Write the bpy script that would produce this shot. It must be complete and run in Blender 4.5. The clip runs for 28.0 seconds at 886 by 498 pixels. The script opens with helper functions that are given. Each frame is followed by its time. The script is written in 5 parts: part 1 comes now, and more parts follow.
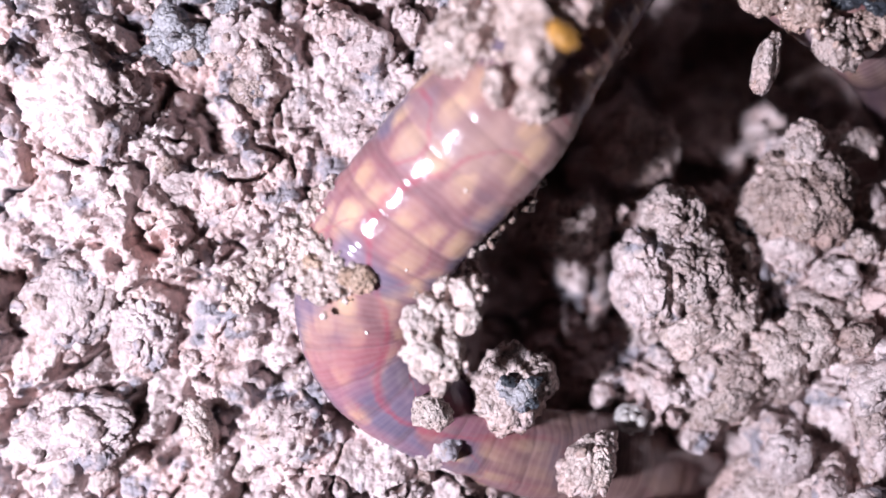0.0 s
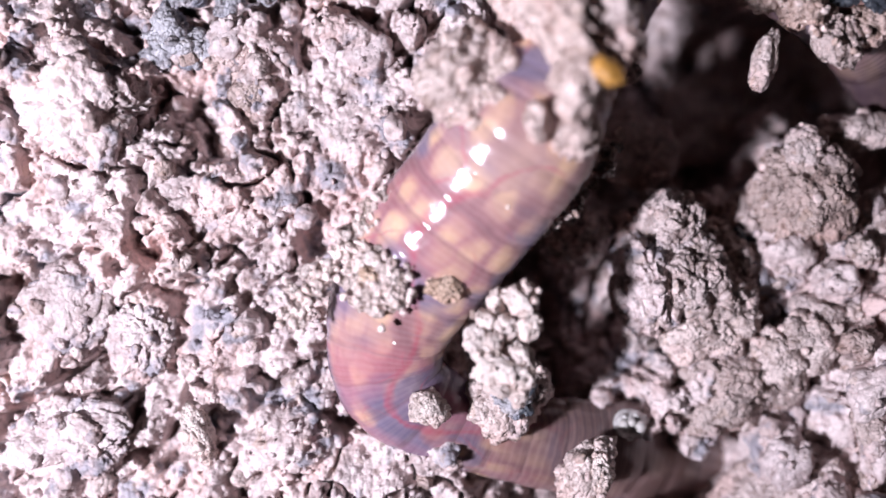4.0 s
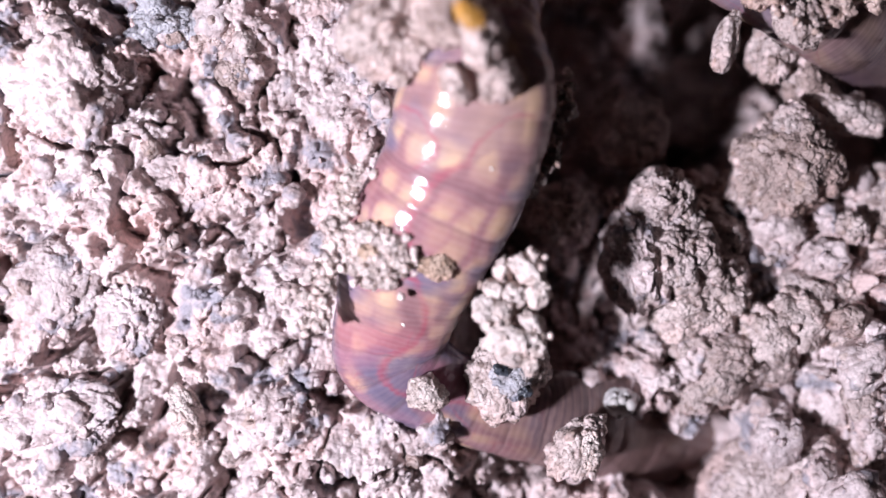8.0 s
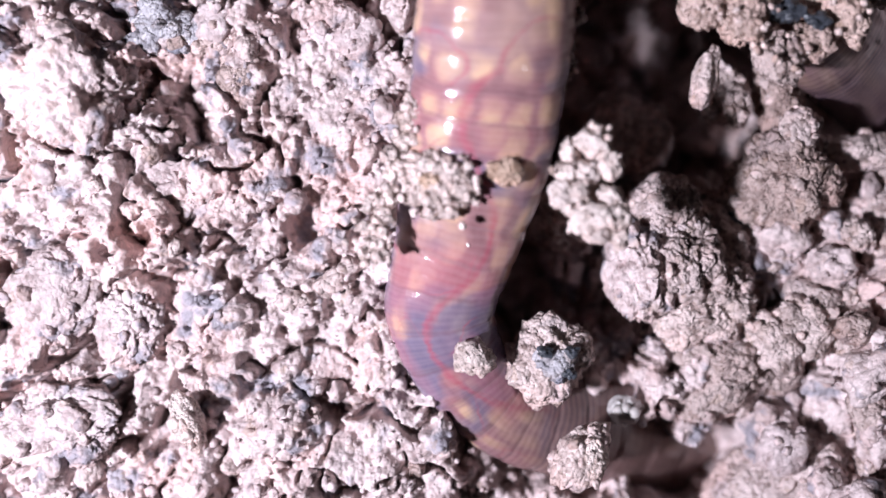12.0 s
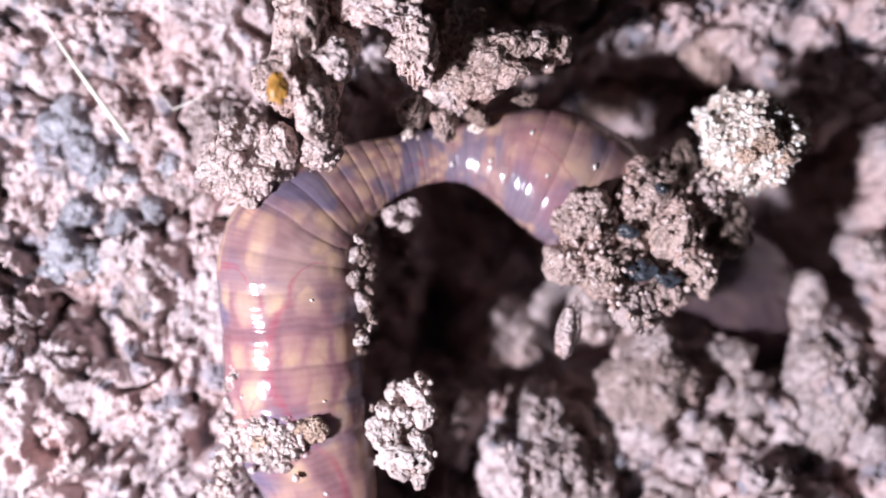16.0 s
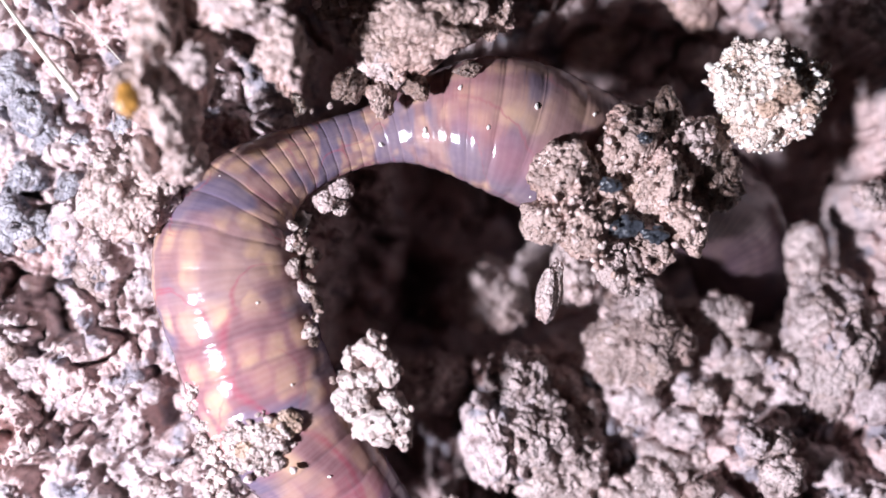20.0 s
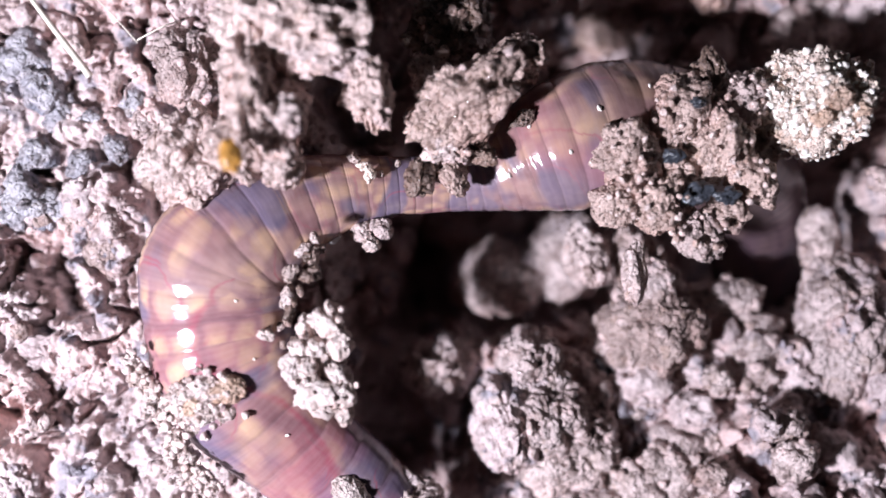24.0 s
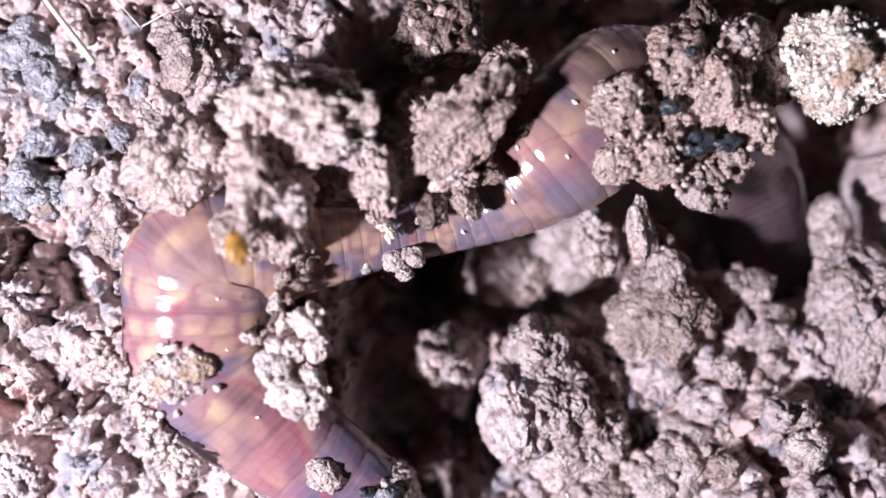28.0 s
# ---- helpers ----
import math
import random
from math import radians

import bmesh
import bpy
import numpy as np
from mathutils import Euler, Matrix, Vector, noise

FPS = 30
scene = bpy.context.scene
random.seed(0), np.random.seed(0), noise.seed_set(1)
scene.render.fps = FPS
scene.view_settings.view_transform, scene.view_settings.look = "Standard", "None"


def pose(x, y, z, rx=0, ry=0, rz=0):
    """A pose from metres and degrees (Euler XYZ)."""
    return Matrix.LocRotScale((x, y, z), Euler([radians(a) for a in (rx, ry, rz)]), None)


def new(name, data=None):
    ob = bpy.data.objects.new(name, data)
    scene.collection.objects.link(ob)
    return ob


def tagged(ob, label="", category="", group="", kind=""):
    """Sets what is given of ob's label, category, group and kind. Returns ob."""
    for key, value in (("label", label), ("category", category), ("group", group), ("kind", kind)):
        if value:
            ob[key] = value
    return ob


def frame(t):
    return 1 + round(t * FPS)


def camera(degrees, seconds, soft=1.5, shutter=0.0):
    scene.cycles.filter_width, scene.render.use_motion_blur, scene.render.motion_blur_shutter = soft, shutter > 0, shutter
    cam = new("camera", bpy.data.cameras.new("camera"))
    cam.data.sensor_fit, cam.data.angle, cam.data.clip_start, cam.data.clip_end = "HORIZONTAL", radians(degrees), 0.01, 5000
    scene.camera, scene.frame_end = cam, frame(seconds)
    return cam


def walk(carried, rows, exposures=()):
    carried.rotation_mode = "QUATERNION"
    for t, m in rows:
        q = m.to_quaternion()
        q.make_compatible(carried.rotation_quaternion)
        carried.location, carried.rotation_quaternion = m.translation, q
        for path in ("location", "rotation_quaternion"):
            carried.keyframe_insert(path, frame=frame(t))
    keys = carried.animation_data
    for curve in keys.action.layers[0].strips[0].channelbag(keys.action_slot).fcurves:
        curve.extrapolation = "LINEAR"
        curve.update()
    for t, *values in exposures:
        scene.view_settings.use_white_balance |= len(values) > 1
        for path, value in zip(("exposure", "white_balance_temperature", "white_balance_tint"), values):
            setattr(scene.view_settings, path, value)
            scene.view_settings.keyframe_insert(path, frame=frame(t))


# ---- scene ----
MM = 0.001
cam = camera(40, 28.0, soft=1.6)
cam.data.dof.use_dof = True
cam.data.dof.focus_distance = 0.0522
cam.data.dof.aperture_fstop = 22.0
walk(cam, [
    (0, pose(-0.000573, 0.000739, 0.054192, 0, 0, 0.254)),
    (0.5, pose(-0.000540, 0.000673, 0.054428, 0, 0, 0.236)),
    (1, pose(-0.000597, 0.000826, 0.054366, 0, 0, 0.233)),
    (1.5, pose(-0.000685, 0.000758, 0.054400, 0, 0, 0.268)),
    (2, pose(-0.000790, 0.001036, 0.054275, 0, 0, 0.355)),
    (2.5, pose(-0.000750, 0.001003, 0.054257, 0, 0, 0.348)),
    (4.5, pose(-0.000306, 0.000915, 0.053986, 0, 0, 0.329)),
    (5, pose(-0.000047, -0.000186, 0.054075, 0, 0, 0.155)),
    (5.5, pose(0.000014, -0.000262, 0.053995, 0, 0, 0.085)),
    (6, pose(-0.000065, -0.000132, 0.053981, 0, 0, 0.083)),
    (6.5, pose(-0.000206, -0.000090, 0.053920, 0, 0, 0.057)),
    (7, pose(-0.000123, 0.000118, 0.053869, 0, 0, 0.037)),
    (7.5, pose(-0.000013, 0.000052, 0.053799, 0, 0, 0.026)),
    (8, pose(0.000000, -0.000000, 0.053850, 0, 0, 0.000)),
    (8.5, pose(-0.000072, 0.000098, 0.053881, 0, 0, -0.009)),
    (9, pose(-0.000111, 0.000239, 0.053899, 0, 0, 0.044)),
    (9.5, pose(-0.000052, 0.000129, 0.053784, 0, 0, 0.027)),
    (10, pose(-0.000027, 0.000154, 0.053679, 0, 0, 0.024)),
    (10.5, pose(-0.000185, 0.000288, 0.053639, 0, 0, 0.100)),
    (11, pose(-0.000091, 0.000404, 0.053517, 0, 0, 0.101)),
    (11.5, pose(-0.000147, 0.000269, 0.053449, 0, 0, -0.017)),
    (13.5, pose(0.000842, 0.001337, 0.054906, 0, 0, 0.789)),
    (14, pose(0.002531, 0.004768, 0.056533, 0, 0, 0.764)),
    (14.5, pose(0.003453, 0.006796, 0.057694, 0, 0, 0.646)),
    (15, pose(0.003539, 0.007578, 0.058329, 0, 0, 0.478)),
    (15.5, pose(0.004910, 0.010164, 0.058430, 0, 0, 0.171)),
    (16, pose(0.005458, 0.010262, 0.058670, 0, 0, -0.431)),
    (16.5, pose(0.005518, 0.010187, 0.058206, 0, 0, -0.646)),
    (17, pose(0.005706, 0.009876, 0.057799, 0, 0, -1.084)),
    (17.5, pose(0.006126, 0.009609, 0.057107, 0, 0, -1.456)),
    (18, pose(0.006316, 0.009387, 0.056712, 0, 0, -1.599)),
    (18.5, pose(0.006733, 0.009175, 0.056173, 0, 0, -1.791)),
    (19, pose(0.006745, 0.008726, 0.055566, 0, 0, -1.870)),
    (19.5, pose(0.006769, 0.008427, 0.055157, 0, 0, -1.887)),
    (20, pose(0.006631, 0.008290, 0.055099, 0, 0, -1.936)),
    (20.5, pose(0.006885, 0.008408, 0.055045, 0, 0, -1.902)),
    (21, pose(0.006646, 0.008072, 0.055055, 0, 0, -1.805)),
    (21.5, pose(0.006273, 0.008061, 0.055109, 0, 0, -1.736)),
    (22, pose(0.006165, 0.007878, 0.054765, 0, 0, -1.658)),
    (22.5, pose(0.006062, 0.007973, 0.054848, 0, 0, -1.662)),
    (24.5, pose(0.006034, 0.007319, 0.054810, 0, 0, -1.566)),
    (25, pose(0.005813, 0.007394, 0.054858, 0, 0, -1.551)),
    (25.5, pose(0.005843, 0.007776, 0.054822, 0, 0, -1.592)),
    (26, pose(0.005842, 0.007794, 0.054831, 0, 0, -1.611)),
    (26.5, pose(0.005832, 0.007644, 0.054804, 0, 0, -1.615)),
    (27, pose(0.005763, 0.007506, 0.054733, 0, 0, -1.599)),
    (27.5, pose(0.005756, 0.007321, 0.054496, 0, 0, -1.607)),
    (28, pose(0.005679, 0.006931, 0.054216, 0, 0, -1.661)),
], exposures=[(0.0, 0.0, 6500, 10), (13.5, 0.02, 6500, 10), (15.0, 0.15, 6500, 10), (17.0, 0.24, 6500, 10), (19.0, 0.34, 6500, 10), (20.5, 0.32, 6500, 10), (22.0, 0.26, 6500, 10), (28.0, 0.2, 6500, 10)])

# ---- light: one small torch low on the west side, dim surroundings ----
world = bpy.data.worlds.new("night")
scene.world = world
world.use_nodes = True
world.node_tree.nodes["Background"].inputs[0].default_value = (0.75, 0.72, 0.8, 1)
world.node_tree.nodes["Background"].inputs[1].default_value = 0.006
torch = bpy.data.lights.new("torch", "POINT")
torch.energy = 0.755
torch.color = (0.95, 0.955, 1.12)
torch.shadow_soft_size = 0.0042
new("torch", torch).location = (-0.056, -0.021, 0.071)


# ---- materials ----
def nodes_of(name):
    m = bpy.data.materials.new(name)
    m.use_nodes = True
    nt = m.node_tree
    return m, nt, nt.nodes["Principled BSDF"]


def add(nt, kind, **inputs):
    n = nt.nodes.new(kind)
    for k, v in inputs.items():
        n.inputs[k.replace("_", " ")].default_value = v
    return n


def ramp(nt, fac, *stops):
    r = nt.nodes.new("ShaderNodeValToRGB")
    el = r.color_ramp.elements
    while len(el) < len(stops):
        el.new(0.5)
    for e, (p, c) in zip(el, stops):
        e.position = p
        e.color = (*c, 1) if len(c) == 3 else c
    nt.links.new(fac, r.inputs[0])
    return r.outputs[0]


def mixed(nt, fac, a, b, mode="MIX"):
    m = nt.nodes.new("ShaderNodeMix")
    m.data_type, m.blend_type = "RGBA", mode
    for value, socket in ((fac, m.inputs[0]), (a, m.inputs[6]), (b, m.inputs[7])):
        if isinstance(value, (int, float)):
            socket.default_value = value
        elif isinstance(value, tuple):
            socket.default_value = (*value, 1)
        else:
            nt.links.new(value, socket)
    return m.outputs[2]


def bumped(nt, bsdf, heights):
    last = None
    for h, strength, dist in heights:
        b = nt.nodes.new("ShaderNodeBump")
        b.inputs["Strength"].default_value = strength
        b.inputs["Distance"].default_value = dist
        nt.links.new(h, b.inputs["Height"])
        if last:
            nt.links.new(last, b.inputs["Normal"])
        last = b.outputs[0]
    nt.links.new(last, bsdf.inputs["Normal"])
    nt.links.new(last, bsdf.inputs["Coat Normal"])


def soil_material(name, tan, dark, blue=0.35, wet=0.0, scale=1.0, shine=0.11, relief=1.0, grainy=0.85):
    m, nt, bsdf = nodes_of(name)
    tc = nt.nodes.new("ShaderNodeTexCoord").outputs["Object"]
    info = nt.nodes.new("ShaderNodeObjectInfo")

    def noise_at(freq, detail=4, rough=0.6):
        n = add(nt, "ShaderNodeTexNoise", Scale=freq * scale, Detail=detail, Roughness=rough)
        nt.links.new(tc, n.inputs["Vector"])
        return n.outputs["Fac"]

    broad, mid, fine = noise_at(190), noise_at(900), noise_at(4200, 5, 0.7)
    col = ramp(nt, mid, (0.30, dark), (0.52, tan), (0.72, tuple(min(1, c * 1.14) for c in tan)))
    col = mixed(nt, ramp(nt, broad, (0.46, (0, 0, 0)), (0.62, (0.85, 0.85, 0.85))), col, (tan[0] * 1.05, tan[1] * 0.91, tan[2] * 0.87))
    grey = noise_at(420, 3)
    col = mixed(nt, ramp(nt, grey, (0.55, (0, 0, 0)), (0.64, (blue * 1.3,) * 3)), col, (0.21, 0.215, 0.26))
    warp = add(nt, "ShaderNodeTexNoise", Scale=2600 * scale, Detail=2.0)
    nt.links.new(tc, warp.inputs["Vector"])
    bent = nt.nodes.new("ShaderNodeVectorMath")
    bent.operation = "MULTIPLY_ADD"
    nt.links.new(warp.outputs["Color"], bent.inputs[0])
    bent.inputs[1].default_value = (0.00022 / scale,) * 3
    nt.links.new(tc, bent.inputs[2])

    def grains_at(freq):
        n = add(nt, "ShaderNodeTexVoronoi", Scale=freq * scale)
        nt.links.new(bent.outputs[0], n.inputs["Vector"])
        dome = nt.nodes.new("ShaderNodeMath")
        dome.operation = "POWER"
        nt.links.new(n.outputs["Distance"], dome.inputs[0])
        dome.inputs[1].default_value = 2.0
        return n.outputs["Color"], dome.outputs[0]

    (tone, dome), (lump_tone, lump_dome) = grains_at(5200), grains_at(2300)
    grain = ramp(nt, tone, (0.1, (0.58, 0.54, 0.51)), (0.4, (1.0, 0.98, 0.97)), (0.75, (1.10, 1.08, 1.07)), (0.97, (1.28, 1.25, 1.24)))
    col = mixed(nt, grainy, col, grain, "MULTIPLY")
    col = mixed(nt, ramp(nt, lump_tone, (0.80, (0, 0, 0)), (0.90, (0.3, 0.3, 0.3))), col, (0.38, 0.25, 0.16))
    hue = ramp(nt, info.outputs["Random"], (0.0, (0.70, 0.63, 0.59)), (0.22, (0.92, 0.90, 0.90)), (1.0, (1.10, 1.07, 1.05)))
    col = mixed(nt, 1.0, col, hue, "MULTIPLY")
    nt.links.new(col, bsdf.inputs["Base Color"])
    rg = ramp(nt, tone, (0.20, (shine,) * 3), (0.27, (0.62 - wet * 0.12,) * 3), (0.8, (0.88 - wet * 0.2,) * 3))
    nt.links.new(rg, bsdf.inputs["Roughness"])
    bsdf.inputs["Specular IOR Level"].default_value = 0.6 + 0.25 * wet
    nt.links.new(ramp(nt, noise_at(1500, 3), (0.45, (0, 0, 0)), (0.55, (wet,) * 3)), bsdf.inputs["Coat Weight"])
    bsdf.inputs["Coat Roughness"].default_value = 0.09
    bsdf.inputs["Coat IOR"].default_value = 1.5 + 0.2 * wet
    bumped(nt, bsdf, [(lump_dome, 0.5 * relief, -0.00030), (dome, 0.7 * relief, -0.00016), (fine, 0.7 * min(1.0, relief * 1.6), 0.00010)])
    return m


def plain_material(name, colour, rough, freq=2500, vary=0.25, bump=0.00005, coat=0.0, sss=0.0):
    m, nt, bsdf = nodes_of(name)
    tc = nt.nodes.new("ShaderNodeTexCoord").outputs["Object"]
    n = add(nt, "ShaderNodeTexNoise", Scale=freq, Detail=4.0, Roughness=0.65)
    nt.links.new(tc, n.inputs["Vector"])
    lo = tuple(c * (1 - vary) for c in colour)
    hi = tuple(min(1, c * (1 + vary)) for c in colour)
    nt.links.new(ramp(nt, n.outputs["Fac"], (0.3, lo), (0.7, hi)), bsdf.inputs["Base Color"])
    bsdf.inputs["Roughness"].default_value = rough
    bsdf.inputs["Coat Weight"].default_value = coat
    bumped(nt, bsdf, [(n.outputs["Fac"], 0.6, bump)])
    return m


def skin_material():
    """Moist earthworm skin: rows of tan gut showing through a pink wall, violet bands, red vessels."""
    m, nt, bsdf = nodes_of("worm_skin")

    def maths(op, a, b=0.0):
        n = nt.nodes.new("ShaderNodeMath")
        n.operation = op
        for value, socket in ((a, n.inputs[0]), (b, n.inputs[1])):
            if isinstance(value, (int, float)):
                socket.default_value = value
            else:
                nt.links.new(value, socket)
        return n.outputs[0]

    def attribute(name):
        at = nt.nodes.new("ShaderNodeAttribute")
        at.attribute_name = name
        return at.outputs["Vector"]

    def grey(fac, *stops):
        return ramp(nt, fac, *[(p, (v, v, v)) for p, v in stops])

    def noise_on(vector, freq, detail=1.0, squash=(1, 1, 1)):
        mp = nt.nodes.new("ShaderNodeMapping")
        mp.inputs["Scale"].default_value = squash
        nt.links.new(vector, mp.inputs["Vector"])
        n = add(nt, "ShaderNodeTexNoise", Scale=freq, Detail=detail)
        nt.links.new(mp.outputs[0], n.inputs["Vector"])
        return n.outputs["Fac"]

    # x: segments along the body, y: millimetres round the body from the back's middle, z: millimetres along
    grid, rest = attribute("grid"), attribute("rest")
    warp = add(nt, "ShaderNodeTexNoise", Scale=420.0, Detail=3.0, Roughness=0.55)
    nt.links.new(rest, warp.inputs["Vector"])
    bent = nt.nodes.new("ShaderNodeVectorMath")
    bent.operation = "MULTIPLY_ADD"
    nt.links.new(warp.outputs["Color"], bent.inputs[0])
    bent.inputs[1].default_value = (0.9, 1.4, 1.2)
    nt.links.new(grid, bent.inputs[2])
    at = nt.nodes.new("ShaderNodeSeparateXYZ")
    nt.links.new(bent.outputs[0], at.inputs[0])
    straight = nt.nodes.new("ShaderNodeSeparateXYZ")
    nt.links.new(grid, straight.inputs[0])

    cells = add(nt, "ShaderNodeTexVoronoi", Scale=0.92, Randomness=0.95)
    cells.voronoi_dimensions, cells.feature, cells.distance = "2D", "SMOOTH_F1", "MINKOWSKI"
    cells.inputs["Smoothness"].default_value, cells.inputs["Exponent"].default_value = 0.35, 3.0
    put = nt.nodes.new("ShaderNodeCombineXYZ")
    nt.links.new(at.outputs[0], put.inputs[0])
    nt.links.new(maths("MULTIPLY", at.outputs[1], 0.80), put.inputs[1])
    nt.links.new(put.outputs[0], cells.inputs["Vector"])
    broad = noise_on(rest, 150.0, 2.0)
    bands = noise_on(grid, 0.42, 2.0, (1.0, 0.35, 0.0))
    cloud = noise_on(rest, 330.0, 2.0)
    fine = noise_on(rest, 2600.0, 4.0)

    wall = ramp(nt, broad, (0.40, (0.42, 0.285, 0.245)), (0.52, (0.385, 0.235, 0.22)), (0.64, (0.37, 0.185, 0.195)))
    tan = ramp(nt, cells.outputs["Color"], (0.2, (0.53, 0.35, 0.235)), (0.7, (0.66, 0.47, 0.30)))
    block = maths("MULTIPLY", grey(cells.outputs["Distance"], (0.20, 1.0), (0.50, 0.0)), grey(cells.outputs["Color"], (0.2, 0.15), (0.42, 0.95)))
    block = maths("MULTIPLY", block, grey(cloud, (0.34, 0.35), (0.50, 1.0)))
    col = mixed(nt, block, wall, tan)
    rim = maths("MULTIPLY", grey(cells.outputs["Distance"], (0.36, 0.0), (0.64, 0.65)), grey(cloud, (0.40, 1.0), (0.62, 0.3)))
    col = mixed(nt, rim, col, (0.20, 0.105, 0.115))
    coil = maths("MULTIPLY", grey(maths("DIVIDE", straight.outputs[2], 50.0), (0.12, 0.0), (0.18, 1.0), (0.28, 1.0), (0.36, 0.0), (0.60, 0.0), (0.66, 0.6), (0.80, 0.6), (0.9, 0.0)), 0.10)
    violet = grey(maths("ADD", bands, coil), (0.525, 0.0), (0.60, 0.8))
    col = mixed(nt, violet, col, (0.15, 0.15, 0.235))
    dusk = maths("MULTIPLY", grey(cloud, (0.54, 0.0), (0.66, 0.55)), grey(broad, (0.42, 0.2), (0.6, 1.0)))
    col = mixed(nt, dusk, col, (0.27, 0.185, 0.235))
    # thin red vessels: one wandering along the back, others branching round
    swing = maths("MULTIPLY", maths("SINE", maths("MULTIPLY", at.outputs[2], 0.62)), 1.3)
    away = maths("ABSOLUTE", maths("SUBTRACT", at.outputs[1], maths("ADD", swing, 0.4)))
    line = maths("MULTIPLY", grey(away, (0.05, 0.6), (0.34, 0.0)), grey(broad, (0.49, 0.0), (0.56, 1.0)))
    col = mixed(nt, line, col, (0.40, 0.085, 0.125))
    vein = noise_on(bent.outputs[0], 0.34, 0.0, (1.3, 0.8, 0.0))
    red = maths("MULTIPLY", grey(vein, (0.475, 0.0), (0.492, 0.6), (0.508, 0.0)), grey(cloud, (0.42, 0.1), (0.58, 1.0)))
    col = mixed(nt, red, col, (0.42, 0.10, 0.14))
    flush = grey(noise_on(rest, 210.0, 1.0), (0.58, 0.0), (0.70, 0.5))
    col = mixed(nt, flush, col, (0.45, 0.16, 0.19))
    # furrows between segments and the fine rings between them
    furrow = maths("ABSOLUTE", maths("SUBTRACT", maths("FRACT", maths("ADD", straight.outputs[0], maths("MULTIPLY", maths("SUBTRACT", cloud, 0.5), 0.3))), 0.5))
    groove = grey(furrow, (0.40, 0.0), (0.49, 0.5))
    col = mixed(nt, maths("MULTIPLY", groove, grey(broad, (0.42, 0.15), (0.6, 0.75))), col, (0.22, 0.13, 0.145))
    ringing = maths("SINE", maths("MULTIPLY", maths("ADD", straight.outputs[2], maths("MULTIPLY", cloud, 0.7)), 21.0))
    col = mixed(nt, maths("MULTIPLY", maths("ADD", ringing, 1.0), 0.035), col, (0.66, 0.55, 0.53))
    # the arched fore part is duller and browner
    fore = grey(maths("DIVIDE", straight.outputs[2], 50.0), (0.66, 0.0), (0.76, 0.28))
    col = mixed(nt, fore, col, (0.25, 0.175, 0.155))
    # diving fore end: ringed violet-brown, darkened further to paint in the burrow's shade
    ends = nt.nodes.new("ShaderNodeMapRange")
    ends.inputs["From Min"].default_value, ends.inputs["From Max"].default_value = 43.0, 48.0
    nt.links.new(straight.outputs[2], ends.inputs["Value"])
    # tail: grey-brown skin, with the hollow's shade put into its colour as well
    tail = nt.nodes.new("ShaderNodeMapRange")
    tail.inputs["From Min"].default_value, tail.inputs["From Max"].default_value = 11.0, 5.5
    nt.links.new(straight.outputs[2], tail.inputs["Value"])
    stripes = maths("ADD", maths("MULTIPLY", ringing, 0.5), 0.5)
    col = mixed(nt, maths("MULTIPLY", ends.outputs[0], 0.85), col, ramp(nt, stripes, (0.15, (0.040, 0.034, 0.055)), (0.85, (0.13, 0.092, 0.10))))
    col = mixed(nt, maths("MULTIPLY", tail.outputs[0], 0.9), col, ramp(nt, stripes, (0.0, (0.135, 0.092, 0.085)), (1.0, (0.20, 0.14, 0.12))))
    col = mixed(nt, 1.0, col, (0.89, 0.80, 0.83), "MULTIPLY")
    col = mixed(nt, 0.25, col, ramp(nt, fine, (0.3, (0.72, 0.70, 0.70)), (0.7, (1.18, 1.18, 1.18))), "MULTIPLY")
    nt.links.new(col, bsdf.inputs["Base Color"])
    bsdf.inputs["Roughness"].default_value = 0.55
    bsdf.inputs["Specular IOR Level"].default_value = 0.1
    bsdf.inputs["Coat Weight"].default_value = 1.0
    bsdf.inputs["Coat Roughness"].default_value = 0.12
    soft = noise_on(rest, 800.0, 1.0)
    bumped(nt, bsdf, [(groove, 0.5, -0.00005), (soft, 0.5, 0.00014), (fine, 0.35, 0.00004)])
    crease = nt.nodes.new("ShaderNodeBump")
    crease.inputs["Strength"].default_value, crease.inputs["Distance"].default_value = 0.2, 0.00002
    nt.links.new(maths("MULTIPLY", ringing, grey(noise_on(rest, 420.0, 3.0), (0.45, 0.1), (0.62, 1.0))), crease.inputs["Height"])
    nt.links.new(bsdf.inputs["Normal"].links[0].from_socket, crease.inputs["Normal"])
    nt.links.new(crease.outputs[0], bsdf.inputs["Coat Normal"])
    return m


SOIL = soil_material("dry_pink_soil", (0.565, 0.480, 0.480), (0.29, 0.21, 0.205), blue=0.62, relief=0.45, shine=0.3, grainy=0.7)
CLOD = soil_material("brown_clod", (0.56, 0.468, 0.452), (0.26, 0.19, 0.175), blue=0.3)
MOIST = soil_material("moist_clod", (0.50, 0.375, 0.33), (0.20, 0.13, 0.105), blue=0.2, wet=0.9, grainy=0.9)
PINKISH = soil_material("pale_moist_clod", (0.62, 0.50, 0.465), (0.30, 0.215, 0.19), blue=0.25, wet=0.8)
SLATY = soil_material("slaty_soil", (0.40, 0.395, 0.43), (0.13, 0.125, 0.15), blue=0.9, shine=0.3)
SAND = soil_material("pale_sand", (0.67, 0.57, 0.54), (0.38, 0.29, 0.26), blue=0.1, wet=0.5, scale=1.6)
CHALK = soil_material("pale_pebble", (0.88, 0.80, 0.73), (0.58, 0.38, 0.26), blue=0.05, scale=1.3, shine=0.35)
OCHRE = soil_material("ochre_stone", (0.64, 0.48, 0.38), (0.26, 0.14, 0.08), blue=0.0, wet=0.4, scale=1.3)
